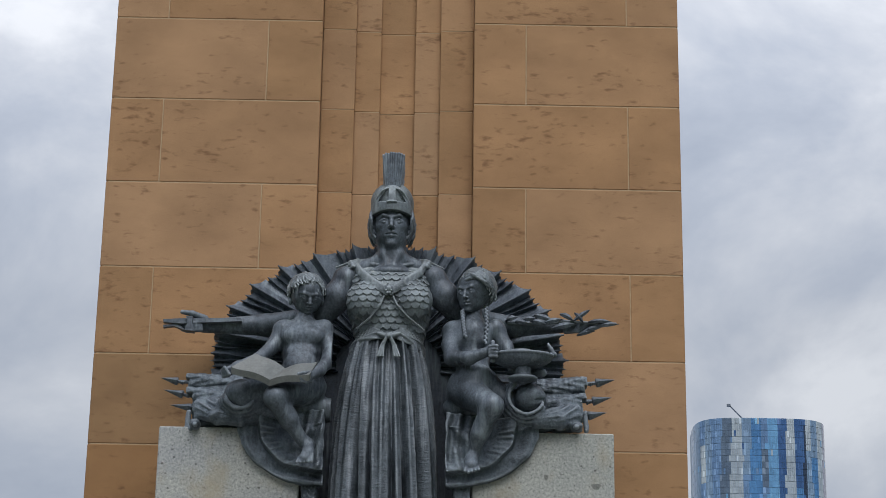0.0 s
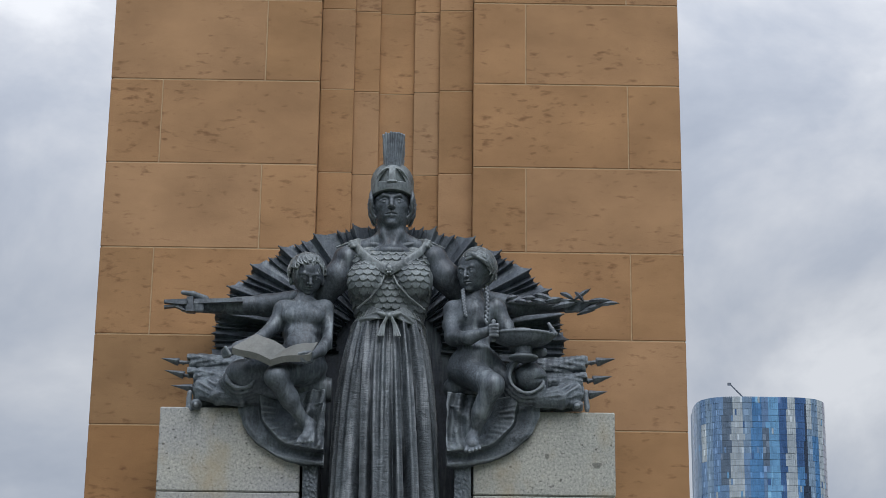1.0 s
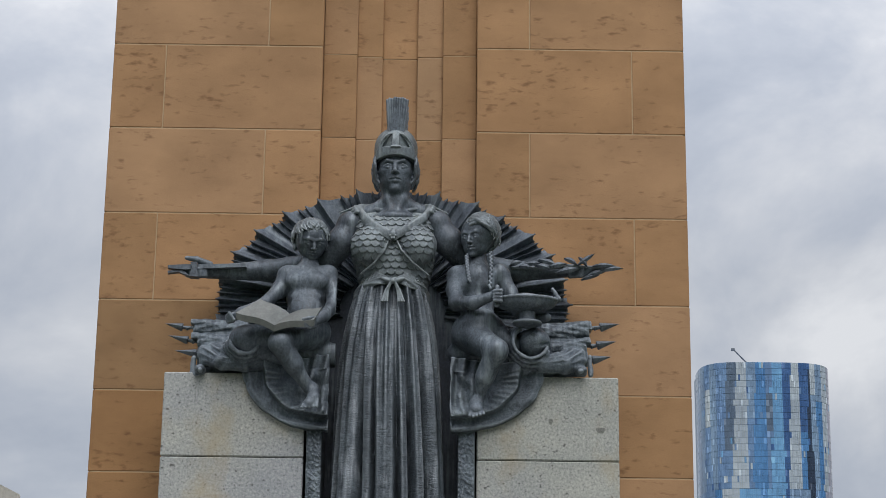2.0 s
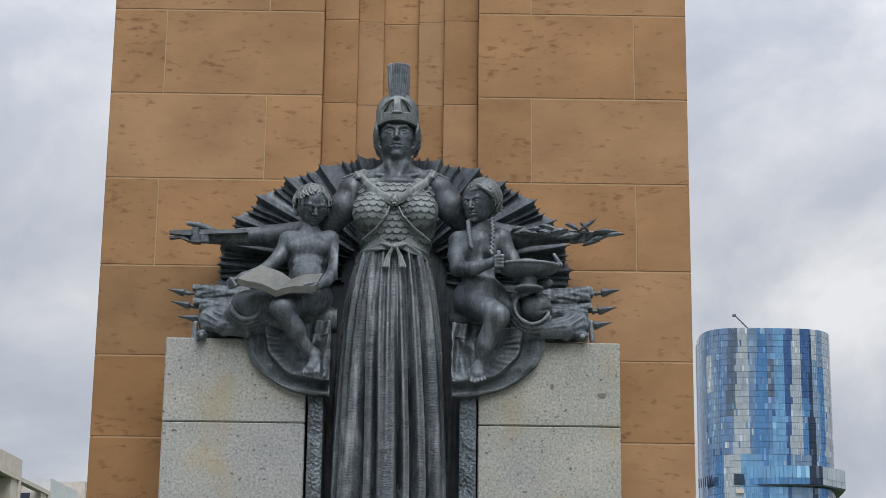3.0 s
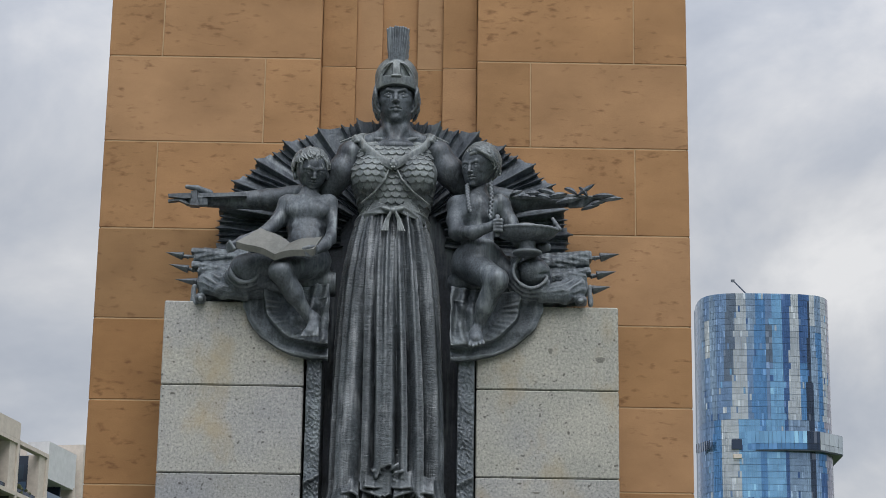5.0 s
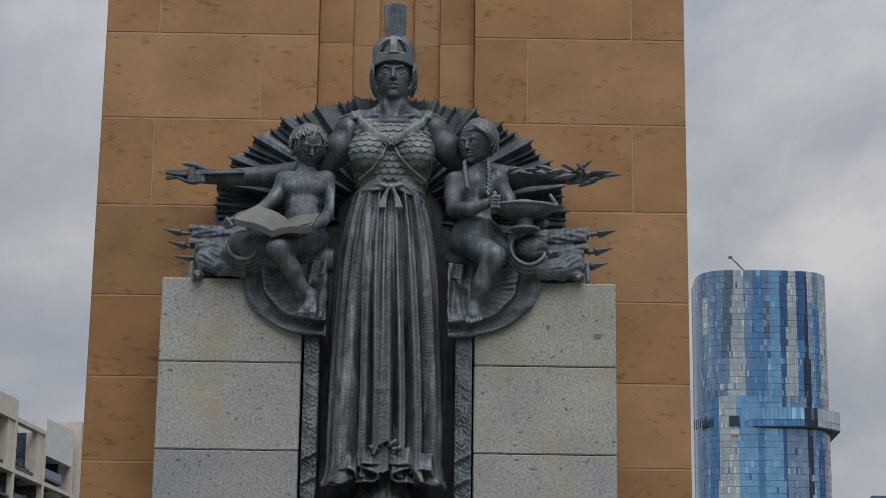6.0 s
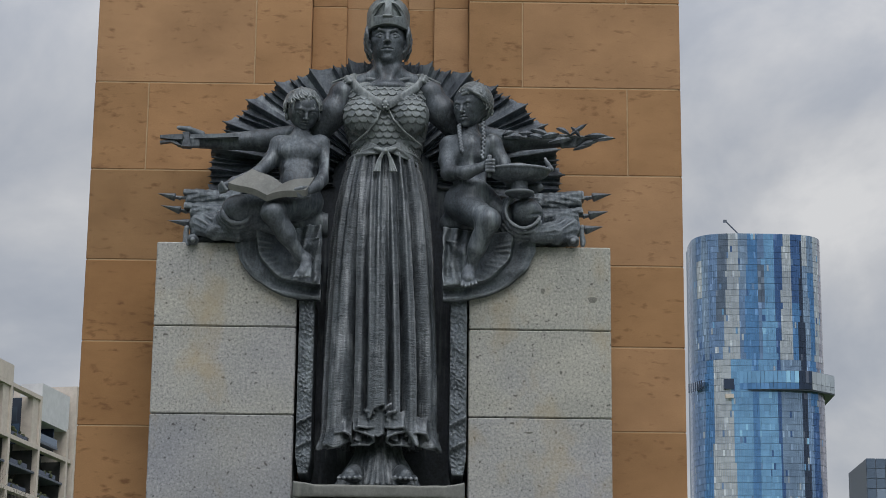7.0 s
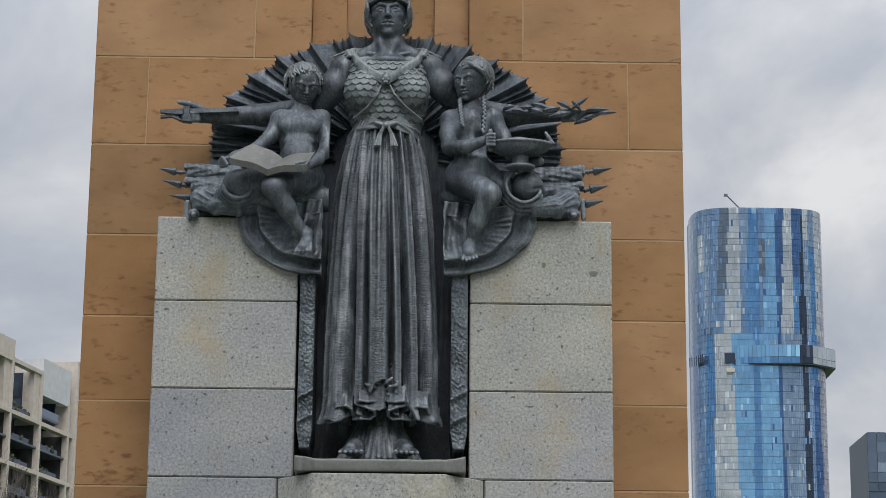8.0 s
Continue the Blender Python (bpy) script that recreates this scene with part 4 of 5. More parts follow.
# ---- spears, furled banners, drapery ----
def spear(tail, neck, tip, wide):
    holder = empty("spear", neck, "bronze spear with a pointed leaf-shaped head", "spear", "spears beside the statues")
    v = Vector(tip) - Vector(neck)
    turn = v.to_track_quat("Z", "Y").to_matrix().to_4x4()
    bm = bmesh.new()
    rows = []
    for s, r in ((-0.3, 0.62), (-0.24, 0.75), (-0.2, 0.55), (0.0, 0.5), (0.03, 1.25), (0.1, 1.3), (0.35, 0.95), (1.0, 0.03)):
        rows.append([bm.verts.new((wide * r * math.cos(k * math.pi / 4), wide * r * (0.8 if k % 2 == 0 else 0.55) * math.sin(k * math.pi / 4), s * v.length)) for k in range(8)])
    for a, b in zip(rows, rows[1:]):
        for k in range(8):
            bm.faces.new((a[k], a[(k + 1) % 8], b[(k + 1) % 8], b[k]))
    bm.faces.new(rows[0][::-1])
    bm.faces.new(rows[-1])
    bmesh.ops.transform(bm, matrix=turn, verts=bm.verts)
    part("spearhead", bm, BRONZE_FLAT, holder)
    w = Vector(tail) - Vector(neck)
    bm = bmesh.new()
    bmesh.ops.create_cone(bm, cap_ends=True, segments=12, radius1=wide * 0.45, radius2=wide * 0.45, depth=w.length)
    bmesh.ops.transform(bm, matrix=Matrix.Translation(w / 2) @ w.to_track_quat("Z", "Y").to_matrix().to_4x4(), verts=bm.verts)
    part("shaft", bm, BRONZE_FLAT, holder)


spear((-0.938, -0.300, 4.749), (-1.072, -0.300, 4.753), (-1.165, -0.300, 4.772), 0.0203)
spear((-0.935, -0.300, 4.668), (-1.042, -0.300, 4.684), (-1.145, -0.300, 4.709), 0.0203)
spear((-0.893, -0.320, 4.606), (-0.992, -0.340, 4.605), (-1.104, -0.340, 4.618), 0.0203)
spear((0.938, -0.300, 4.769), (1.060, -0.300, 4.783), (1.162, -0.300, 4.803), 0.0232)
spear((0.938, -0.300, 4.685), (1.042, -0.300, 4.686), (1.143, -0.300, 4.709), 0.0232)
spear((0.909, -0.300, 4.600), (1.018, -0.300, 4.608), (1.117, -0.300, 4.628), 0.0232)


def furled(c, a, b, ra, rb, rings):
    """A rolled cloth, slack and layered, cut off square and tied near the open end."""
    n = 30
    v = np.array(b) - np.array(a)
    for i in range(n):
        s, t = i / n, (i + 1) / n
        w = (ra + (rb - ra) * s) * (0.9 + 0.05 * math.sin(s * rings * 6.283) + (0.1 if i in (0, 1, 7, 8) else 0.0))
        c.limb(lift(a, b, s), lift(a, b, t), w, w, 0.004)
    for i in range(9):
        def edge(t):
            turn = -1.75 + 3.0 * i / 8 + (0.55 + 0.1 * (i % 3)) * (t - 0.5) + 0.12 * math.sin(t * 9 + i * 2.1)
            r = (ra + (rb - ra) * t) * (0.97 + 0.05 * math.sin(t * 7 + i))
            p = np.array(a) + v * t
            return (p[0], p[1] - r * math.cos(turn), p[2] + r * math.sin(turn))
        c.rope(along(edge, 9), 0.005, 0.007, 0.011)
    u = (v / np.linalg.norm(v)).astype(np.float32)
    c.shape(np.array(a) - 2 * ra, np.array(a) + 2 * ra, lambda X, Y, Z: (X - a[0]) * u[0] + (Y - a[1]) * u[1] + (Z - a[2]) * u[2], 0.004, True)


def ring(c, mid, rx, rz, d, a0, a1, r, sway=0.0):
    c.rope(along(lambda t: (mid[0] + rx * math.cos(radians(a0 + (a1 - a0) * t)), mid[1] - d - sway * math.sin(t * math.pi), mid[2] + rz * math.sin(radians(a0 + (a1 - a0) * t))), 18), r * 0.9, r * 0.7, 0.012)


def banners_left():
    c = Clay((-1.12, -0.66, 4.44), (-0.4, -0.12, 4.86), 0.006)
    furled(c, (-1.033, -0.280, 4.759), (-0.743, -0.280, 4.740), 0.0406, 0.0522, 5)
    furled(c, (-1.025, -0.300, 4.681), (-0.736, -0.320, 4.650), 0.0406, 0.0522, 6)
    furled(c, (-0.990, -0.300, 4.604), (-0.732, -0.340, 4.585), 0.0377, 0.0464, 4)
    c.limb((-0.992, -0.300, 4.532), (-0.642, -0.360, 4.522), 0.0203, 0.0232, 0.02)
    for i, pts in enumerate((((-0.955, -0.400, 4.547), (-0.850, -0.440, 4.508), (-0.731, -0.460, 4.493)), ((-0.965, -0.400, 4.582), (-0.878, -0.450, 4.529), (-0.731, -0.470, 4.505)), ((-0.952, -0.400, 4.612), (-0.864, -0.460, 4.547), (-0.725, -0.480, 4.517)),
                             ((-0.913, -0.390, 4.628), (-0.831, -0.460, 4.568), (-0.720, -0.480, 4.535)), ((-0.871, -0.380, 4.631), (-0.804, -0.450, 4.586), (-0.715, -0.480, 4.553)))):
        pts = ((pts[0][0], pts[0][1] + 0.1, pts[0][2] + 0.035),) + pts
        c.rope(pts, 0.015, 0.013, 0.025)
        c.rope([(p[0], p[1] - 0.017, p[2] + 0.004) for p in pts[1:]], 0.0068, 0.0055, 0.003)
    c.ball((-0.715, -0.435, 4.585), (0.13, 0.06, 0.095), 0.02)
    c.ball((-0.6, -0.4, 4.56), (0.12, 0.05, 0.08), 0.03)
    m = (-0.733, -0.500, 4.617)
    for k, (rx, rz) in enumerate(((24, 22), (29, 27), (34, 31), (39, 35), (44, 38))):
        ring(c, m, rx * 0.0029, rz * 0.0029, 0.02 - 0.022 * k, -205 + 8 * k, 25 - 6 * k, 0.0105, 0.02)
    c.ball((-0.962, -0.420, 4.497), (0.029, 0.04, 0.0261), 0.006)
    c.ball((-0.958, -0.460, 4.486), (0.0145, 0.02, 0.0145), 0.004)
    c.rope([(-1.000, -0.380, 4.570), (-1.005, -0.380, 4.492), (-0.986, -0.400, 4.478)], 0.0145, 0.0116, 0.008)
    c.crease(0.0014, 62, 1.3)
    cast("furled_banner", [c], BRONZE_CLOTH, None, "dark bronze furled banners and gathered drapery on the granite", "drapery", "bronze drapery")


def banners_right():
    c = Clay((0.4, -0.66, 4.42), (1.08, -0.12, 4.86), 0.006)
    furled(c, (1.021, -0.280, 4.776), (0.765, -0.280, 4.742), 0.0435, 0.0522, 5)
    furled(c, (1.013, -0.300, 4.686), (0.764, -0.300, 4.658), 0.0377, 0.0464, 6)
    furled(c, (0.995, -0.300, 4.614), (0.763, -0.320, 4.586), 0.0348, 0.0435, 4)
    c.limb((0.972, -0.300, 4.539), (0.733, -0.360, 4.524), 0.0203, 0.0261, 0.02)
    for i, pts in enumerate((((0.956, -0.400, 4.532), (0.871, -0.440, 4.511), (0.745, -0.460, 4.509)), ((0.968, -0.400, 4.580), (0.885, -0.450, 4.529), (0.750, -0.470, 4.519)), ((0.960, -0.400, 4.618), (0.881, -0.460, 4.553), (0.755, -0.480, 4.534)),
                             ((0.917, -0.390, 4.626), (0.853, -0.460, 4.573), (0.761, -0.480, 4.548)), ((0.875, -0.380, 4.625), (0.828, -0.450, 4.587), (0.766, -0.480, 4.563)))):
        pts = ((pts[0][0], pts[0][1] + 0.1, pts[0][2] + 0.035),) + pts
        c.rope(pts, 0.015, 0.013, 0.025)
        c.rope([(p[0], p[1] - 0.017, p[2] + 0.004) for p in pts[1:]], 0.0068, 0.0055, 0.003)
    c.ball((0.716, -0.460, 4.654), (0.0812, 0.085, 0.0725), 0.008)
    c.rope([(0.635, -0.500, 4.623), (0.709, -0.555, 4.609), (0.788, -0.500, 4.638)], 0.0058, None, 0.006, cut=True)
    c.ball((0.66, -0.4, 4.62), (0.15, 0.06, 0.13), 0.02)
    c.ball((0.55, -0.38, 4.56), (0.13, 0.05, 0.1), 0.03)
    m = (0.697, -0.500, 4.642)
    for k, (rx, rz) in enumerate(((30, 31), (34, 36), (38, 41), (43, 45))):
        ring(c, m, rx * 0.0029, rz * 0.0029, 0.01 - 0.022 * k, 125 + 5 * k, 345 - 9 * k, 0.0095, 0.02)
    c.ball((0.952, -0.420, 4.518), (0.0348, 0.04, 0.0261), 0.006)
    c.ball((0.949, -0.460, 4.507), (0.0174, 0.02, 0.0145), 0.004)
    c.rope([(1.003, -0.360, 4.609), (1.008, -0.360, 4.514)], 0.0116, 0.0145, 0.008)
    c.crease(0.0014, 62, 1.3)
    cast("furled_banner", [c], BRONZE_CLOTH, None, "dark bronze furled banners and globe wrapped in drapery", "drapery", "bronze drapery")


banners_left()
banners_right()


def swag(name, top, rx, rz, side, label):
    """A fringed cloth that hangs over the granite front in curved folds."""
    lo = (min(top[0], top[0] + side * rx) - 0.04, -0.56, top[2] - rz - 0.05)
    hi = (max(top[0], top[0] + side * rx) + 0.04, -0.37, top[2] + 0.1)
    c = Clay(lo, hi, 0.005)

    def cloth(X, Y, Z):
        u, v = (X - top[0]) * side / rx, (top[2] - Z) / rz
        rho = np.sqrt(np.clip(u, 0, 9) ** 2 + np.clip(v, 0, 9) ** 2)
        th = np.arctan2(np.clip(v, 0, 9), np.clip(u, 0.001, 9))
        rho_e = rho
        rho = rho + 0.05 * np.sin(2.3 * th + 0.6) * np.clip(1.15 - rho, 0, 1)
        def ease(x, a, b):
            k = np.clip((x - a) / (b - a), 0, 1)
            return k * k * (3 - 2 * k)

        wave = rho + 0.02 * np.sin(th * 4.3 + 1.0) + 0.01 * np.sin(th * 11 + 0.4)
        outer = 0.428 + 0.012 * ease(wave, 0.8, 0.95) + 0.006 * np.sin(th * 8 + 3 * rho)
        inner = 0.05 * (1 - ease(wave, 0.775, 0.8)) * ease(wave, 0.5, 0.79)
        fringe = np.exp(-((wave - 0.7) / 0.09) ** 4)
        front = outer + inner + 0.005 * fringe * np.cos(th * 46 + 2.0 * np.sin(rho * 9)) * (0.4 + 0.6 * np.sin(th * 7) ** 2)
        front = front + (0.009 * np.cos((X - top[0]) * 105 + 2.2 * np.sin(v * 3.3 + 0.5)) + 0.014) * (1 - ease(u, 0.14, 0.36)) * (1 - ease(v, 0.55, 0.95))
        front = front + 0.005 * np.exp(-((wave - 0.96) / 0.03) ** 2) + 0.012 * np.sin(th * 5.2 - rho * 6) * (1 - ease(wave, 0.3, 0.7)) + 0.004 * np.sin(rho * 21 + 4.1 * th)
        flat = np.maximum(-Y - front, Y + 0.392)
        edge = np.maximum((rho_e - 1) * min(rx, rz), np.maximum(-u * rx - 0.012, Z - top[2] - 0.075 + 0.05 * np.clip(u, 0, 1)))
        return np.maximum(flat, edge) * 0.8

    c.shape(lo, hi, cloth, 0.006)
    c.crease(0.0014, 48, top[0] * 5)
    cast(name, [c], BRONZE_CLOTH, None, label, "drapery", "bronze drapery")


swag("hanging_cloth", (-0.325, -0.420, 4.508), 0.4234, 0.319, -1, "dark bronze fringed cloth hanging over the granite below a child")
swag("hanging_cloth", (0.308, -0.420, 4.504), 0.4582, 0.3132, 1, "dark bronze fringed cloth draped over the granite front")


# ---- what the figures hold ----
def page(a, b, c, d, bulge, thick):
    """A curved leaf block: a, b along the spine (top, bottom), c, d along the outer edge."""
    bm = bmesh.new()
    nx, ny = 8, 3
    top, low = [], []
    for i in range(nx + 1):
        s = i / nx
        for j in range(ny + 1):
            t = j / ny
            p = Vector(lift(lift(a, b, t), lift(c, d, t), s)) + Vector((0, -0.3, 0.95)) * bulge * math.sin(math.pi * min(1, s * 1.25)) * (1 - 0.4 * s)
            top.append(bm.verts.new(p))
            low.append(bm.verts.new(p + Vector((0, 0.012, -thick))))
    w = ny + 1
    for i in range(nx):
        for j in range(ny):
            k = i * w + j
            bm.faces.new((top[k], top[k + 1], top[k + w + 1], top[k + w]))
            bm.faces.new((low[k], low[k + w], low[k + w + 1], low[k + 1]))
    for i in range(nx):
        for j in (0, ny):
            k = i * w + j
            bm.faces.new((top[k], top[k + w], low[k + w], low[k]))
    for k0 in (0, nx * w):
        for j in range(ny):
            k = k0 + j
            bm.faces.new((top[k], low[k], low[k + 1], top[k + 1]))
    bmesh.ops.recalc_face_normals(bm, faces=bm.faces)
    return bm


book = empty("open_book", (0, 0, 0), "pale bronze open book held on a statue's lap", "book")
part("page_block", page((-0.510, -0.600, 4.745), (-0.577, -0.700, 4.656), (-0.662, -0.580, 4.826), (-0.771, -0.680, 4.723), 0.012, 0.03), BRONZE_PALE, book)
part("page_block", page((-0.510, -0.600, 4.745), (-0.577, -0.700, 4.656), (-0.352, -0.580, 4.787), (-0.384, -0.680, 4.692), 0.012, 0.03), BRONZE_PALE, book)


def bowl():
    c = Clay((0.46, -0.74, 4.66), (0.9, -0.4, 4.99), 0.005)
    c.ball((0.670, -0.570, 4.837), (0.1566, 0.085, 0.0638), 0.01)
    z = 4.843
    c.shape((0.46, -0.74, z - 0.02), (0.9, -0.4, 4.99), lambda X, Y, Z: (z - Z) + 0 * X + 0 * Y, 0.004, cut=True)
    c.ball((0.665, -0.570, 4.852), (0.1334, 0.07, 0.0261), 0.01, cut=True)
    m = (0.670, -0.570, 4.840)
    c.rope(along(lambda t: (m[0] + 0.1566 * math.cos(t * 6.2832), m[1] - 0.085 * math.sin(t * 6.2832), m[2]), 30), 0.008, 0.009, 0.004)
    c.rope([(0.792, -0.570, 4.842), (0.835, -0.570, 4.849), (0.818, -0.570, 4.878), (0.804, -0.570, 4.902)], 0.0145, 0.0087, 0.006)
    c.ball((0.670, -0.570, 4.858), (0.0638, 0.05, 0.0174), 0.01)
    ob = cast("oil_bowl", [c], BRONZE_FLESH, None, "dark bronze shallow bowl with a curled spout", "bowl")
    f = Clay((0.46, -0.74, 4.6), (0.9, -0.4, 4.84), 0.005)
    f.limb((0.677, -0.560, 4.784), (0.677, -0.560, 4.736), 0.0435, 0.0406, 0.006)
    f.ball((0.677, -0.560, 4.725), (0.0754, 0.06, 0.0203), 0.006)
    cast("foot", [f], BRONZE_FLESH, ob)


bowl()

sword = empty("sword", (0, 0, 0), "bronze sword held along a statue's outstretched arm", "sword")
part("grip", prism([(-1.165, 5.079), (-1.031, 5.088), (-1.030, 5.060), (-1.074, 5.056), (-1.164, 5.064)], -0.325, -0.295), BRONZE_FLAT, sword)
part("pommel", prism([(-1.165, 5.052), (-1.089, 5.059), (-1.050, 5.026), (-1.073, 5.032), (-1.109, 5.047), (-1.164, 5.039)], -0.315, -0.285), BRONZE_FLAT, sword)
part("crossguard", prism([(-1.047, 5.090), (-1.012, 5.091), (-1.014, 5.060), (-1.000, 5.011), (-1.049, 5.014), (-1.037, 5.060)], -0.35, -0.3), BRONZE_FLAT, sword)
part("blade", prism([(-1.015, 5.091), (-0.767, 5.098), (-0.761, 5.080), (-1.014, 5.067)], -0.31, -0.28), BRONZE_FLAT, sword)


def leaf_blade(a, b, wide, curl):
    """A pointed leaf from a to b with a raised middle."""
    bm = bmesh.new()
    a, b = Vector(a), Vector(b)
    v = b - a
    side = v.cross(Vector((0, -1, 0))).normalized()
    mids, ups, lows = [], [], []
    for i in range(7):
        t = i / 6
        w = wide * math.sin(math.pi * (0.08 + 0.92 * t)) ** 0.8
        p = a + v * t + Vector((0, -0.02 * math.sin(t * 3.14), curl * t * t))
        mids.append(bm.verts.new(p + Vector((0, -0.008, 0))))
        ups.append(bm.verts.new(p + side * w))
        lows.append(bm.verts.new(p - side * w))
    backs = [bm.verts.new(m.co + Vector((0, 0.02, 0))) for m in mids]
    for i in range(6):
        for p, q in ((ups, mids), (mids, lows), (backs, ups), (lows, backs)):
            bm.faces.new((p[i], p[i + 1], q[i + 1], q[i]))
    bmesh.ops.recalc_face_normals(bm, faces=bm.faces)
    return bm


branch = empty("olive_branch", (0, 0.02, -0.012), "bronze leafy branch lying along a statue's arm", "branch")
stem = Clay((0.6, -0.36, 5.02), (1.2, -0.24, 5.2), 0.006)
stem.rope([(0.603, -0.300, 5.116), (0.763, -0.310, 5.110), (0.937, -0.330, 5.119), (1.166, -0.310, 5.120)], 0.00928, 0.00754, 0.004)
cast("stem", [stem], BRONZE, branch)
for a, b, w, curl in (((0.599, -0.310, 5.125), (0.661, -0.310, 5.145), 8, 0), ((0.646, -0.310, 5.120), (0.716, -0.320, 5.106), 8, 0), ((0.675, -0.310, 5.133), (0.763, -0.320, 5.125), 8, 0.01), ((0.748, -0.320, 5.155), (0.850, -0.330, 5.117), 8, 0), ((0.727, -0.320, 5.124), (0.815, -0.330, 5.098), 8, 0),
                      ((0.879, -0.330, 5.161), (0.948, -0.340, 5.122), 8, 0), ((0.948, -0.340, 5.122), (1.037, -0.330, 5.176), 7, 0.012), ((0.955, -0.330, 5.168), (1.000, -0.340, 5.110), 7, 0), ((1.025, -0.330, 5.120), (1.148, -0.320, 5.125), 7, 0),
                      ((1.054, -0.320, 5.099), (1.184, -0.310, 5.117), 8, 0), ((0.997, -0.310, 5.071), (1.102, -0.310, 5.103), 8, 0), ((0.835, -0.330, 5.080), (0.966, -0.330, 5.107), 9, 0), ((0.968, -0.300, 5.055), (1.061, -0.310, 5.078), 7, 0), ((0.791, -0.330, 5.110), (0.893, -0.330, 5.124), 8, 0.008)):
    part("leaf", leaf_blade(a, b, w * 0.0029 * 0.62, curl), BRONZE_FLAT, branch)


# ---- bronze niche and base ----
def niche():
    holder = empty("bronze_niche", (0, 0, 0), "dark bronze lining of the niche with shade-coloured back plate and patterned side bands", "niche")
    x0, x1 = -0.422, 0.427
    z0, z1 = 3.288, 5.122
    # the back plate carries the niche's shade in its colour
    part("back_plate", boxed(x0, x1, -0.07, -0.03, z0, z1), BRONZE_SHADED, holder)
    for a, b in ((x0, -0.337), (0.334, x1)):
        c = Clay((a - 0.01, -0.46, z0 - 0.02), (b + 0.01, -0.05, 4.229), 0.0055)
        wide, mid = (b - a) / 2 - 0.004, (a + b) / 2

        def band(X, Y, Z):
            relief = 0.004 * np.sin(X * 97 + 3 * np.sin(Z * 43) + 2 * np.sin(Z * 71)) * np.sin(Z * 105 + 3 * np.sin(X * 90 + Z * 31)) + 0.0025 * np.sin(Z * 261 + 4 * np.sin(X * 140 + Z * 17)) * np.sin(X * 180 + Z * 37) + 0.004 * np.sin(Z * 37 + X * 30)
            knot = 0.02 * np.exp(-((Z - z0 - 0.3 - 0.5 * (X - mid)) / 0.014) ** 2) + 0.02 * np.exp(-((Z - z0 - 0.18 - 0.5 * (X - mid)) / 0.014) ** 2)
            front = 0.405 + relief + knot + 0.012 * np.sqrt(np.clip(1 - ((X - mid) / wide) ** 2, 0, 1))
            taper = 0.02 * np.clip((z0 + 0.12 - Z) / 0.12, 0, 1)
            return np.maximum(np.maximum(-Y - front, Y + 0.06), np.maximum(np.abs(X - mid) - wide + taper, z0 + 0.03 - Z)) * 0.8

        c.shape(c.lo, c.lo + c.step * (c.n - 1), band, 0.005)
        cast("side_band", [c], BRONZE_CLOTH, holder, "patterned bronze band")


niche()


def base():
    c = Clay((-0.5, -0.72, 3.1), (0.48, -0.02, 3.36), 0.007)
    z0, z1 = 3.172, 3.237
    xa, xb = -0.416, 0.414

    def slab(X, Y, Z):
        half = (xb - xa) / 2
        x = np.abs(X - (xa + xb) / 2)
        out = np.maximum(x - half, np.maximum(-Y - 0.62 + 0.25 * np.clip(x - half + 0.1, 0, 1), Y + 0.04))
        top = z1 + 0.02 * np.clip((x - half + 0.1) / 0.1, 0, 1) + 0.002 * np.sin(X * 40) * np.sin(Y * 35)
        return np.maximum(out, np.maximum(Z - top, z0 + 0.004 - Z)) * 0.8

    c.shape(c.lo, c.lo + c.step * (c.n - 1), slab, 0.01)
    cast("bronze_slab", [c], BRONZE_PALE, None, "weathered bronze slab under the central statue", "slab")


base()


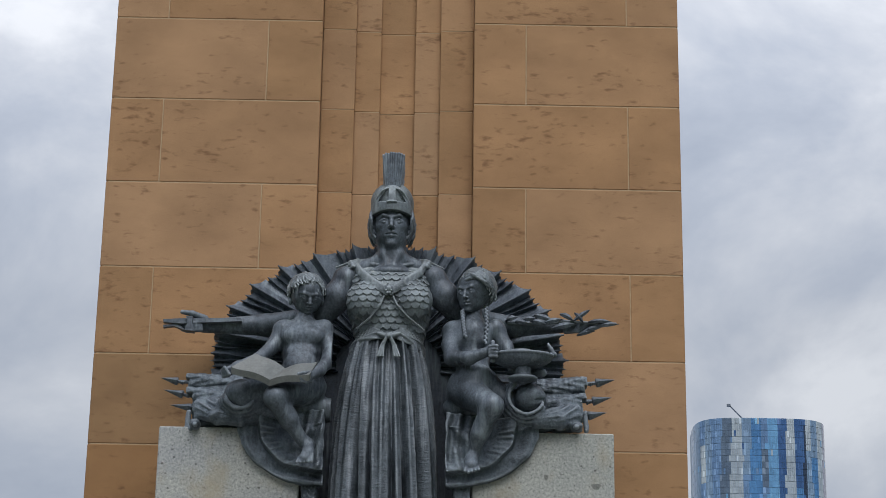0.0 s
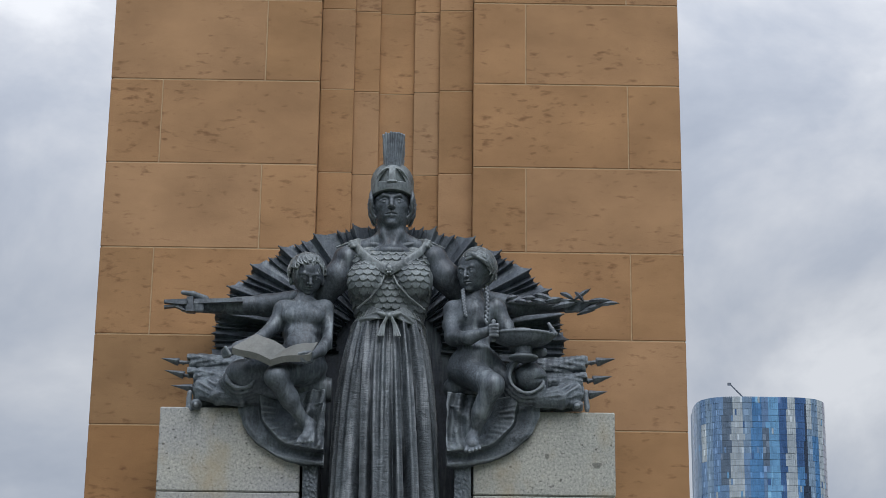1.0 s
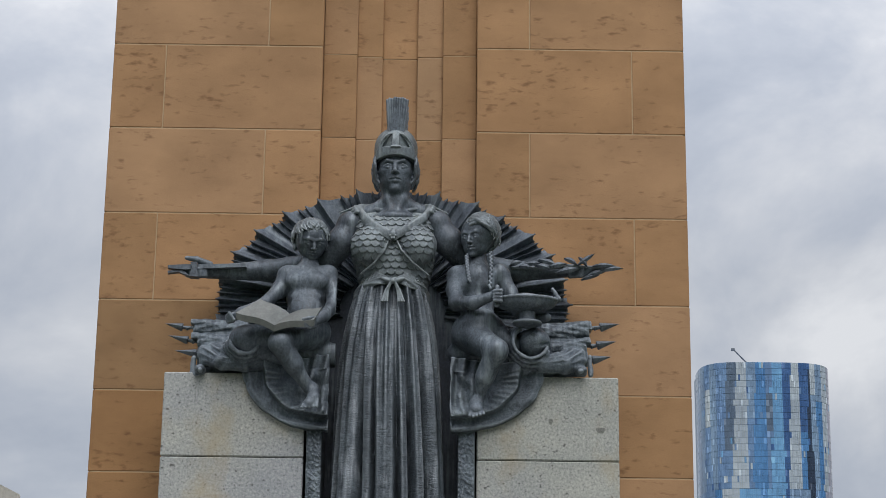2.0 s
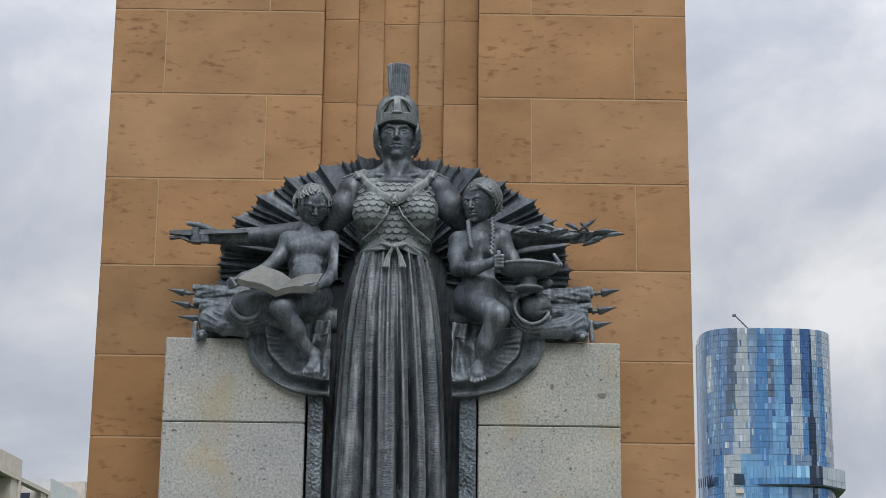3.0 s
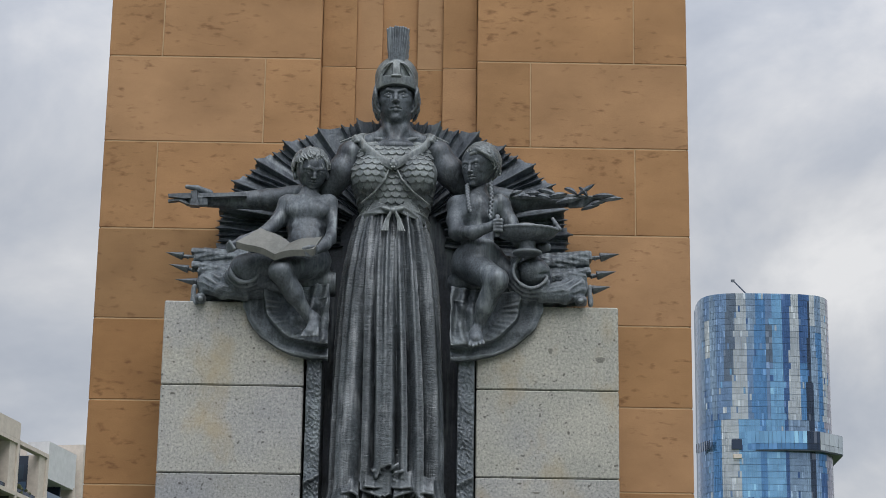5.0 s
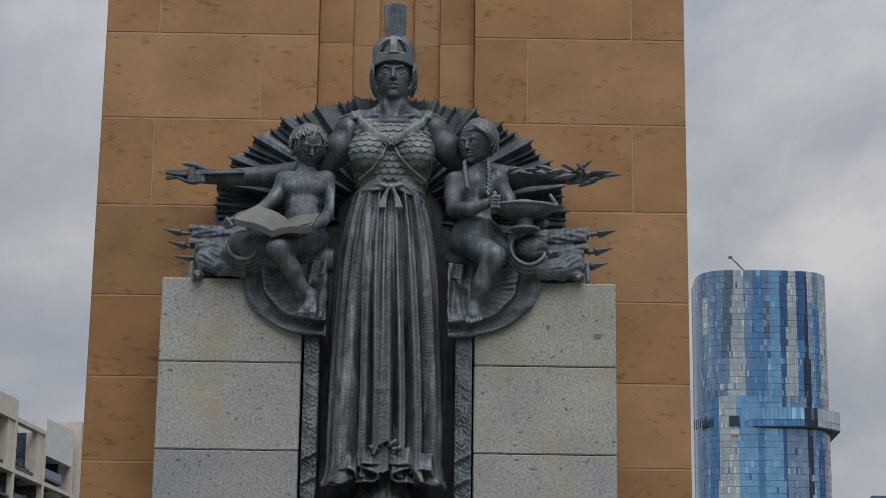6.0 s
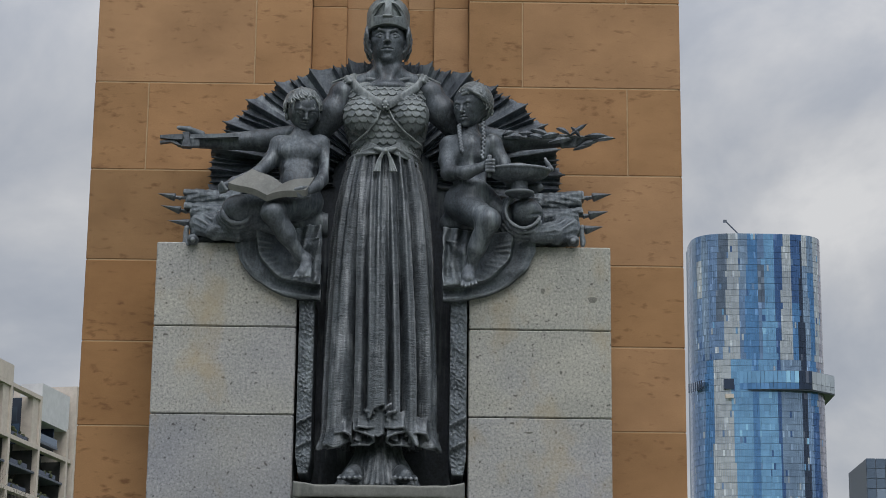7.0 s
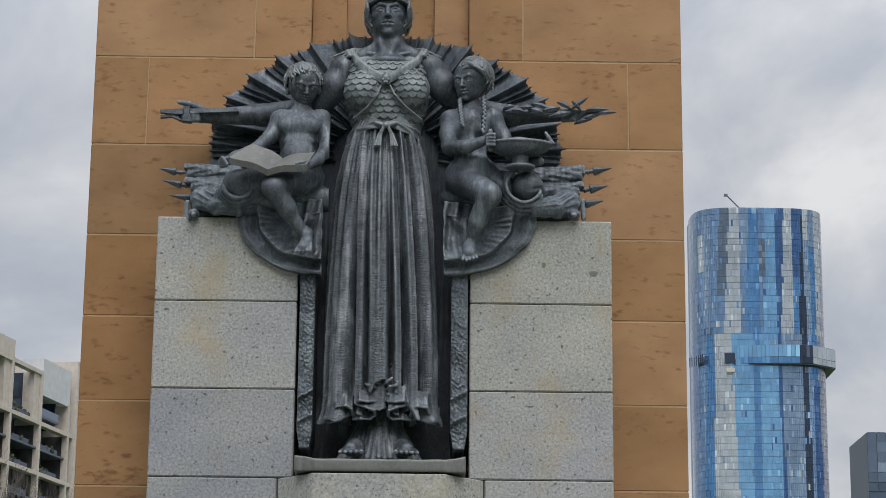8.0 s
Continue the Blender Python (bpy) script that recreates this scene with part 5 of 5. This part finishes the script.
# ---- granite piers, plinth and sandstone pieces ----
def granite_work():
    courses = [(0.06, 0.52), (0.52, 0.96), (0.96, 1.41), (1.41, 1.85), (1.85, 2.29), (2.29, 2.735), (2.735, 3.172), (3.172, 3.613), (3.613, 4.058), (4.058, 4.493)]
    for side in (-1, 1):
        x_out, x_in = side * 1.146, side * 0.43
        pier = empty("granite_pier", (0, 0, 0), "grey speckled granite pier of large blocks carrying bronze figures", "pier", "granite piers")
        a, b = sorted((x_out, x_in))
        part("core", boxed(a + 0.014, b - 0.014, -0.385, -0.002, 0.0, 4.48), JOINT, pier, "dark recessed joints")
        for z0, z1 in courses:
            lo, hi = a, b
            if z1 < 3.2:
                lo, hi = (a, -0.507) if side < 0 else (0.508, b)
            cool = z0 < 3.5 and side < 0
            stone(pier, GRANITE_COOL if cool else GRANITE, lo, hi, -0.4, -0.004, z0, z1, "granite_block", 0.006)
    for x, z, w, h in ((1.052, 4.217, 0.022, 0.018), (0.802, 4.259, 0.01, 0.018), (0.733, 3.539, 0.018, 0.006)):
        bm = prism([(w * (1 + 0.25 * math.sin(3 * a)) * math.cos(a), h * (1 + 0.2 * math.cos(2 * a)) * math.sin(a)) for a in [6.2832 * i / 18 for i in range(18)]], -0.4012, -0.399)
        part("lichen_spot", bm, LICHEN, pier, "small dark lichen spot").location = (x, 0, z)
    plinth = empty("granite_plinth", (0, 0, 0), "grey granite plinth with splayed sides under the statues", "plinth")
    xl, xr = -0.501, 0.502
    fl, fr = -0.322, 0.315
    tops = [(0.06, 0.52), (0.52, 0.96), (0.96, 1.41), (1.41, 1.85), (1.85, 2.29), (2.29, 2.735), (2.735, 3.169)]
    for z0, z1 in tops:
        bm = bmesh.new()
        ring_a = [(xl, -0.3), (xl, -0.41), (fl, -0.62), (fr, -0.62), (xr, -0.41), (xr, -0.3)]
        lower = [bm.verts.new((x, y, z0 + 0.003)) for x, y in ring_a]
        upper = [bm.verts.new((x, y, z1 - 0.003)) for x, y in ring_a]
        bm.faces.new(lower[::-1])
        bm.faces.new(upper)
        for i in range(6):
            j = (i + 1) % 6
            bm.faces.new((lower[i], lower[j], upper[j], upper[i]))
        bmesh.ops.recalc_face_normals(bm, faces=bm.faces)
        bmesh.ops.bevel(bm, geom=list(bm.edges), offset=0.004, segments=1, affect="EDGES")
        part("granite_block", bm, GRANITE, plinth)
    # step at the foot
    tagged(put("granite_step", boxed(-2.1, 2.1, -1.1, 3.1, 0.0, 0.06, bevel=0.01), GRANITE), "low grey granite step round the monument", "step")


granite_work()


def pylon_stones():
    for i, (z0, z1) in enumerate(zip(COURSES, COURSES[1:])):
        joint = 0.716 if i % 2 == 0 or z1 < 4.6 else 1.275
        for side in (-1, 1):
            for xa, xb in ((0.42 + side * RECESS, joint), (joint, HALF)):
                a, b = sorted((side * xa, side * xb))
                brown = side < 0 and z0 < 4.9
                stone(pylon, SANDSTONE_BROWN if brown else SANDSTONE, a, b, 0.0, 0.21, z0, z1)
        # stepped recess
        for side in (-1, 1):
            for k in (0, 1):
                a, b = sorted((RECESS + side * STEP_X[k], RECESS + side * STEP_X[k + 1]))
                stone(pylon, SANDSTONE, a - 0.0022, b + 0.0022, STEP_Y[k], 0.23, z0 - 0.016, z1 - 0.016, bevel=0.002)
        stone(pylon, SANDSTONE, RECESS - STEP_X[2] - 0.0022, RECESS + STEP_X[2] + 0.0022, STEP_Y[2], 0.235, z0 - 0.016, z1 - 0.016, bevel=0.002)


pylon_stones()


# ---- distant buildings ----
def glass(name, col, rough=0.12, metal=0.55):
    m, t, b = material(name, rough, metal)
    info = t.nodes.new("ShaderNodeObjectInfo")
    geo = t.nodes.new("ShaderNodeNewGeometry")
    add = t.nodes.new("ShaderNodeMath")
    add.operation = "ADD"
    t.links.new(info.outputs["Random"], add.inputs[0])
    t.links.new(geo.outputs["Random Per Island"], add.inputs[1])
    wrap = t.nodes.new("ShaderNodeMath")
    wrap.operation = "FRACT"
    t.links.new(add.outputs[0], wrap.inputs[0])
    c = ramp(t, (0.0, tuple(v * 0.85 for v in col)), (0.5, col), (0.93, tuple(v * 1.08 for v in col)), (1.0, tuple(min(1, v * 1.5 + 0.08) for v in col)))
    t.links.new(wrap.outputs[0], c.inputs["Fac"])
    n = noise_at(t, 0.12, (1, 1, 0.5), 4)
    s = ramp(t, (0.3, (0.78, 0.8, 0.84)), (0.7, (1.15, 1.13, 1.1)))
    t.links.new(n.outputs["Fac"], s.inputs["Fac"])
    t.links.new(mixed(t, 1.0, c.outputs[0], s.outputs[0], "MULTIPLY"), b.inputs["Base Color"])
    return m


GLASS = {"blue": glass("blue_glass", (0.11, 0.27, 0.52)), "navy": glass("navy_glass", (0.07, 0.15, 0.33)), "steel": glass("steel_glass", (0.19, 0.31, 0.5)), "pale": glass("pale_glass", (0.5, 0.56, 0.6)), "sky": glass("sky_blue_glass", (0.21, 0.44, 0.7)),
         "grey": glass("grey_glass", (0.24, 0.35, 0.49)), "shade": glass("shaded_glass", (0.1, 0.14, 0.2)), "slate": glass("slate_glass", (0.14, 0.19, 0.26)), "black": glass("black_glass", (0.04, 0.06, 0.1)), "mauve": glass("mauve_glass", (0.34, 0.35, 0.42))}
FRAME = plain_stone("dark_aluminium", (0.06, 0.08, 0.11), (0.1, 0.12, 0.16), 0.5, 3)
MULLION = plain_stone("blue_grey_mullions", (0.17, 0.24, 0.34), (0.23, 0.3, 0.41), 0.4, 3)
WHITE = plain_stone("white_concrete", (0.47, 0.425, 0.385), (0.58, 0.53, 0.48), 0.8, 1.5)
PALE_PANEL = plain_stone("pale_grey_panel", (0.5, 0.52, 0.55), (0.6, 0.62, 0.65), 0.7, 1.0)
# shade of the deep balcony bays, put into the wall colour
BAY_SHADE = plain_stone("painted_bay_shade", (0.03, 0.032, 0.035), (0.07, 0.07, 0.07), 0.7, 0.8)
PLANTS = plain_stone("planter_leaves", (0.03, 0.045, 0.02), (0.09, 0.1, 0.05), 0.9, 5)

CX, CY, HW, HD = 152.1, 975.0, 29.6, 25.0
TOWER_TOP, FLOOR_H = 266.2, 2.9


def plan(a, grow=0.0):
    """The tower's rounded plan at an angle."""
    c, s = math.cos(a), math.sin(a)
    e = 2 / 3.8
    return (CX + (HW + grow) * math.copysign(abs(c) ** e, c), CY + (HD + grow) * math.copysign(abs(s) ** e, s))


def stripe(x, drop):
    """Which glass stands at the share x of the tower's breadth, drop floors below the top."""
    if drop < 17:
        t = drop / 17
        table = ((0.035, 0.03, "grey"), (0.06, 0.07, "pale" if 3 < drop < 8 else "steel"), (0.1, 0.11, "grey"), (0.185, 0.14, "steel"), (0.262, 0.2, "slate" if drop < 12 else "steel"), (0.335, 0.335, "pale"), (0.405, 0.355, "grey" if drop < 7 else "steel"), (0.47, 0.47, "blue"),
                 (0.53, 0.5, "slate" if 4 < drop < 9 else "steel"), (0.6, 0.61, "sky"), (0.67, 0.63, "navy"), (0.725, 0.735, "pale"), (0.81, 0.765, "navy" if drop < 9 else "blue"), (0.815, 0.825, "black"), (0.86, 0.865, "pale" if drop < 4 else "grey"), (0.91, 0.9, "grey" if drop < 5 else "blue"), (0.955, 0.94, "pale"), (2, 2, "mauve"))
    else:
        t = min(1, (drop - 17) / 24)
        table = ((0.08, 0.05, "steel"), (0.13, 0.12, "blue"), (0.19, 0.17, "pale"), (0.25, 0.3, "pale"), (0.42, 0.4, "sky"), (0.46, 0.46, "blue"), (0.6, 0.62, "sky"), (0.63, 0.64, "navy"),
                 (0.78, 0.79, "grey"), (0.83, 0.84, "black"), (0.86, 0.87, "steel"), (0.91, 0.93, "navy" if drop > 24 else "blue"), (2, 2, "mauve"))
    for a, b, kind in table:
        if x < a + (b - a) * t:
            return kind
    return "grey"


def tower():
    holder = empty("glass_tower", (CX, CY, 0), "tall curved blue glass tower with vertical coloured stripes", "skyscraper")
    n = 96
    bm = bmesh.new()
    low = [bm.verts.new((plan(6.28319 * i / n, -0.25)[0] - CX, plan(6.28319 * i / n, -0.25)[1] - CY, 0)) for i in range(n)]
    top = [bm.verts.new((v.co.x, v.co.y, TOWER_TOP - 0.4)) for v in low]
    for i in range(n):
        bm.faces.new((low[i], low[(i + 1) % n], top[(i + 1) % n], top[i]))
    bm.faces.new(top)
    part("tower_body", bm, MULLION, holder)
    # even steps along the front
    fine = [plan(math.pi + math.pi * i / 900) for i in range(901)]
    run = [0.0]
    for p, q in zip(fine, fine[1:]):
        run.append(run[-1] + math.hypot(q[0] - p[0], q[1] - p[1]))
    cols = 112
    spots, k = [], 0
    for i in range(cols + 1):
        while k < 900 and run[k] < run[-1] * i / cols:
            k += 1
        spots.append(fine[k])
    meshes, joined, count = {}, {}, 0
    rnd = random.Random(11)
    for f in range(76):
        z1 = TOWER_TOP - f * FLOOR_H
        z0 = z1 - FLOOR_H + 0.14
        for i in range(cols):
            p, q = spots[i], spots[i + 1]
            mid = (p[0] + q[0]) / 2
            share = (mid - CX + HW) / (2 * HW)
            kind = stripe(share, f * 0.858 + 0.001 * i)
            if rnd.random() < 0.035:
                kind = rnd.choice(("pale", "steel", "sky", "navy"))
            w = math.hypot(q[0] - p[0], q[1] - p[1]) - 0.07
            ang = math.atan2(q[1] - p[1], q[0] - p[0])
            m = Matrix.Translation((mid - CX, (p[1] + q[1]) / 2 - CY, (z0 + z1) / 2)) @ Matrix.Rotation(ang + rnd.uniform(-0.004, 0.004), 4, "Z") @ Matrix.Rotation(rnd.uniform(-0.004, 0.004), 4, "X")
            if count < 300 and 10 <= f and 24 <= i < 90:
                key = (kind, round(w, 1))
                if key not in meshes:
                    me = bpy.data.meshes.new("glass_pane")
                    b = boxed(-key[1] / 2, key[1] / 2, -0.12, 0.1, -(z1 - z0) / 2, (z1 - z0) / 2)
                    b.to_mesh(me)
                    b.free()
                    me.materials.append(GLASS[kind])
                    meshes[key] = me
                ob = new("glass_pane", meshes[key])
                ob.parent = holder
                ob.matrix_basis = m
                count += 1
            else:
                v, fc = joined.setdefault(kind, ([], []))
                base = len(v)
                h = (z1 - z0) / 2
                for y in (-0.12, 0.1):
                    for x, z in ((-w / 2, -h), (w / 2, -h), (w / 2, h), (-w / 2, h)):
                        v.append(tuple(m @ Vector((x, y, z))))
                fc += [tuple(base + j for j in face4) for face4 in ((0, 1, 2, 3), (5, 4, 7, 6), (0, 4, 5, 1), (3, 2, 6, 7), (1, 5, 6, 2), (0, 3, 7, 4))]
    for kind, (v, fc) in joined.items():
        me = bpy.data.meshes.new("glass_panes")
        me.from_pydata(v, [], fc)
        me.materials.append(GLASS[kind])
        ob = new("glass_panes", me)
        ob.parent = holder
        tagged(ob, kind="stuff")
    # projecting storey
    za, zb = 203.0 , 194.1
    xs = [139.3, 157.9, 167.4, 173.3, 185.0]
    ys = [950.5, 947.6, 947.4, 948.4, 958]
    ledge_parts = (("sky", 0, 1, 10), ("sky", 1, 2, 5), ("black", 2, 3, 4), ("pale", 3, 4, 5))
    outline = [(x - CX, y - CY) for x, y in zip(xs, ys)] + [(xs[-1] - CX, 985 - CY), (xs[0] - CX, 985 - CY)]
    bm = bmesh.new()
    lo = [bm.verts.new((x, y + 0.3, zb)) for x, y in outline]
    hi = [bm.verts.new((x, y + 0.3, za)) for x, y in outline]
    bm.faces.new(lo)
    bm.faces.new(hi)
    for i in range(len(lo)):
        bm.faces.new((lo[i], lo[(i + 1) % len(lo)], hi[(i + 1) % len(lo)], hi[i]))
    bmesh.ops.recalc_face_normals(bm, faces=bm.faces)
    ledge = part("ledge_storey", bm, FRAME, holder, "projecting blue glass storey")
    for kind, i, j, n_p in ledge_parts:
        for s in range(n_p):
            a = lift((xs[i], ys[i]), (xs[j], ys[j]), s / n_p)
            b = lift((xs[i], ys[i]), (xs[j], ys[j]), (s + 1) / n_p)
            w = math.hypot(b[0] - a[0], b[1] - a[1]) - 0.12
            for z0, z1, kd in ((zb + 0.5, zb + (za - zb) * 0.36, "blue" if kind == "sky" else kind), (zb + (za - zb) * 0.38, za - 0.2, kind)):
                ob = put("ledge_pane", boxed(-w / 2, w / 2, -0.15, 0.1, z0, z1), GLASS[kd], ledge)
                ob.location = ((a[0] + b[0]) / 2 - CX, (a[1] + b[1]) / 2 - CY, 0)
                ob.rotation_euler = (0, 0, math.atan2(b[1] - a[1], b[0] - a[0]))
    # dark plant-room louvres beside it
    xa, xb = 120.1, 125.4
    z0, z1 = 195.0, 199.1
    for i in range(7):
        x = xa + (xb - xa) * i / 7
        part("louvre", boxed(x - CX, x - CX + (xb - xa) / 12, 950.6 + 11 - i * 1.55 - CY, 951.2 + 11 - i * 1.3 - CY, z0, z1), GLASS["black"], holder)
    part("vent_opening", boxed(134.4 - CX, 138.9 - CX, 949.3 - CY, 950.5 - CY, 194.7, 199.1), GLASS["black"], holder)
    part("cleaning_cradle", boxed(134.6 - CX, 138.3 - CX, 947 - CY, 948.5 - CY, 190.2, 192.0), WHITE, holder, "white window-cleaning cradle")
    # roof crane
    a, b = Vector((145.2, 960.0, 268.3 - 1)), Vector((138.3, 960.0, 274.6))
    bm = bmesh.new()
    v = b - a
    bmesh.ops.create_cone(bm, cap_ends=True, segments=8, radius1=0.36, radius2=0.3, depth=v.length)
    bmesh.ops.transform(bm, matrix=Matrix.Translation((a + b) / 2 - Vector((CX, CY, 0))) @ v.to_track_quat("Z", "Y").to_matrix().to_4x4(), verts=bm.verts)
    jib = part("crane_jib", bm, FRAME, holder, "thin dark roof crane arm")
    part("crane_head", boxed(b.x - CX - 1.2, b.x - CX + 0.4, b.y - CY - 0.5, b.y - CY + 0.5, b.z - 0.5, b.z + 0.6), FRAME, jib)


tower()


def dark_tower():
    x0, z_top, y0 = 145.2, 122.3, 700.0
    holder = empty("office_tower", (x0, y0, 0), "dark grey-blue glass office tower", "skyscraper")
    wide = 34.0
    part("tower_body", boxed(0, wide, 0.3, 30, 0, z_top - 0.3), FRAME, holder)
    for f in range(14):
        z1 = z_top - f * 3.3
        for i in range(11):
            w = wide / 11
            tall = 3.3 if f < 5 and i < 3 else 3.0
            kind = "steel" if f < 5 else ("black" if (i * 7 + f * 5) % 3 == 0 and i > 2 else "shade")
            part("glass_pane", boxed(i * w + 0.12, (i + 1) * w - 0.12, 0.05, 0.4, z1 - tall, z1 - 0.15), GLASS["slate" if f < 5 else kind], holder)


dark_tower()


def flats():
    """A white concrete frame of double-height bays with recessed balconies, seen nearly end on."""
    ax, ay, z_top = -48.7, 250.0, 53.8
    bay, storey = 9.0, 3.12
    holder = empty("apartment_block", (ax, ay, 0), "white concrete-framed apartment block with recessed planted balconies", "apartments")
    holder.rotation_euler = (0, 0, -math.atan2(1.8, 7.6))
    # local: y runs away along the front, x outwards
    # dark colour stands in for the shade at the back of the bays
    part("wall", boxed(-16, -3.4, -24, 40, 0, z_top - 3.4), BAY_SHADE, holder, "balcony back wall coloured dark to stand for shade")
    part("roof_room", boxed(-14, -0.05, -24, 0.3, z_top + 0.05, z_top + 2.1), WHITE, holder)
    part("roof_room", boxed(-12, -3.0, 1.5, 7.2, z_top - 2.0, z_top + 1.5), FRAME, holder, "dark plant room")
    part("parapet", boxed(-3.0, -0.1, 9.3, 18.2, z_top - 2.9, z_top + 1.7), PALE_PANEL, holder, "pale grey plastered parapet")
    part("end_wall", boxed(-9, 0.3, 19.4, 24, 0, z_top + 3.3), WHITE, holder)
    low = z_top - 2 * storey
    loggia = part("window", boxed(-3.35, -0.9, 2 * bay - 2.6, 2 * bay - 2.4, low - 0.1, z_top - 2.9), GLASS["black"], holder)
    part("pane", boxed(-2.6, -1.4, 2 * bay - 2.66, 2 * bay - 2.6, low + 0.6, low + 2.2), GLASS["steel"], loggia)
    part("balcony_slab", boxed(-3.3, -0.2, bay + 0.3, 2 * bay - 2.7, low + 0.55, low + 0.85), FRAME, holder)
    part("balustrade", boxed(-0.3, -0.24, bay + 0.5, 2 * bay - 2.9, low + 0.85, low + 1.8), GLASS["slate"], holder)
    rnd = random.Random(3)
    for k in range(-3, 6):
        top = z_top if k <= 1 else z_top - 2.6
        part("fin", boxed(-0.75, 0, k * bay - 0.28, k * bay + 0.28, 0, top - 0.01), WHITE, holder)
        # lower walls get the painted shade, the top row stays white
        part("party_wall", boxed(-3.4, -0.75, k * bay - 0.2, k * bay + 0.2, 0, z_top - 2 * storey - 0.5), BAY_SHADE, holder)
        part("party_wall", boxed(-3.4, -0.75, k * bay - 0.2, k * bay + 0.2, z_top - 2 * storey - 0.5, top - 0.02), WHITE, holder)
    for k in range(-3, 5):
        for f in range(0, 7):
            z = z_top - f * 2 * storey
            if f == 0 and k > 0:
                continue
            part("beam", boxed(-0.9, 0.02, k * bay + 0.28, (k + 1) * bay - 0.28, z - 0.5, z), WHITE, holder)
            if f > 0:
                part("balcony_slab", boxed(-3.4, -0.5 + rnd.uniform(-0.1, 0.25), k * bay + 0.3, (k + 1) * bay - 0.3, z - storey - 0.35, z - storey - 0.1), FRAME, holder)
            else:
                # tall loggia: a beige return wall with dark glazing behind it
                part("side_wall", boxed(-1.7, -0.25, (k + 1) * bay - 2.1, (k + 1) * bay - 0.3, z - 2 * storey, z - 0.5), WHITE, holder)
                glazing = part("window", boxed(-3.35, -1.7, (k + 1) * bay - 2.0, (k + 1) * bay - 1.8, z - 2 * storey, z - 0.5), GLASS["black"], holder)
                part("pane", boxed(-2.9, -1.9, (k + 1) * bay - 2.06, (k + 1) * bay - 2.0, z - 2 * storey + 0.3, z - storey - 0.6), GLASS["steel"], glazing)
                part("pane", boxed(-2.9, -2.3, (k + 1) * bay - 2.06, (k + 1) * bay - 2.0, z - storey - 0.3, z - 1.6), GLASS["slate"], glazing)
            for half in ((0, 1) if f > 0 else (1,)):
                zz = z - half * storey - (0.5 if half == 0 else 0.36)
                door = part("window", boxed(-3.44, -3.3, k * bay + 0.7, k * bay + 4.9, zz - 2.4, zz - 0.15), GLASS["black"], holder)
                part("pane", boxed(-3.32, -3.26, k * bay + 0.9 + rnd.uniform(0, 2.2), k * bay + 2.4 + rnd.uniform(0, 2.0), zz - 2.3, zz - 0.4), GLASS[rnd.choice(("steel", "pale", "black", "navy"))], door)
                part("balustrade", boxed(-0.55, -0.5, k * bay + 0.4, (k + 1) * bay - 2.2, zz - 2.72, zz - 2.1), GLASS["black" if rnd.random() < 0.8 else "slate"], holder)
                bm = bmesh.new()
                for j in range(16):
                    o = Vector((-0.8 + rnd.uniform(-0.4, 0.25), k * bay + rnd.uniform(0.6, 5.6), zz - 2.5 + abs(rnd.gauss(0, 0.45))))
                    bmesh.ops.create_icosphere(bm, subdivisions=1, radius=rnd.uniform(0.12, 0.36), matrix=Matrix.Translation(o))
                for v in bm.verts:
                    v.co += Vector([rnd.uniform(-0.07, 0.07) for _ in range(3)])
                tagged(part("plants", bm, PLANTS, holder, "dark balcony plants"), kind="stuff")


flats()


# ---- a bare tree before the apartments ----
def bare_tree():
    x, y = -25.1, 120.0
    holder = empty("bare_tree", (x, y, 0), "bare grey-brown winter tree with fine twigs", "tree")
    rnd = random.Random(7)
    levels = {"trunk": [], "limb": [], "twig": []}

    def grow(p, d, length, r, depth):
        q = p + d * length
        levels["trunk" if depth == 0 else "limb" if depth < 3 else "twig"].append((p, q, r, r * 0.72))
        if depth >= 6:
            return
        for i in range(3 if depth > 0 else 5):
            side = Vector((rnd.uniform(-1, 1), rnd.uniform(-1, 1), rnd.uniform(0.1, 1.0)))
            grow(q - d * length * rnd.uniform(0, 0.3), (d * 0.75 + side * 0.6).normalized(), length * rnd.uniform(0.6, 0.8), r * 0.55, depth + 1)

    grow(Vector((0, 0, 0)), Vector((0, 0, 1)), 7.4, 0.3, 0)
    for name, segs in levels.items():
        v, f = [], []
        for p, q, r0, r1 in segs:
            turn = (q - p).to_track_quat("Z", "Y")
            base = len(v)
            n = 4
            for c, r in ((p, r0), (q, r1)):
                v += [tuple(c + turn @ Vector((r * math.cos(6.2832 * k / n), r * math.sin(6.2832 * k / n), 0))) for k in range(n)]
            f += [(base + k, base + (k + 1) % n, base + n + (k + 1) % n, base + n + k) for k in range(n)]
        me = bpy.data.meshes.new(name)
        me.from_pydata(v, [], f)
        me.materials.append(BARK)
        ob = new(name, me)
        ob.parent = holder
        if name == "twig":
            tagged(ob, kind="stuff")


BARK = plain_stone("grey_bark", (0.09, 0.075, 0.07), (0.16, 0.14, 0.13), 0.9, 4)
bare_tree()
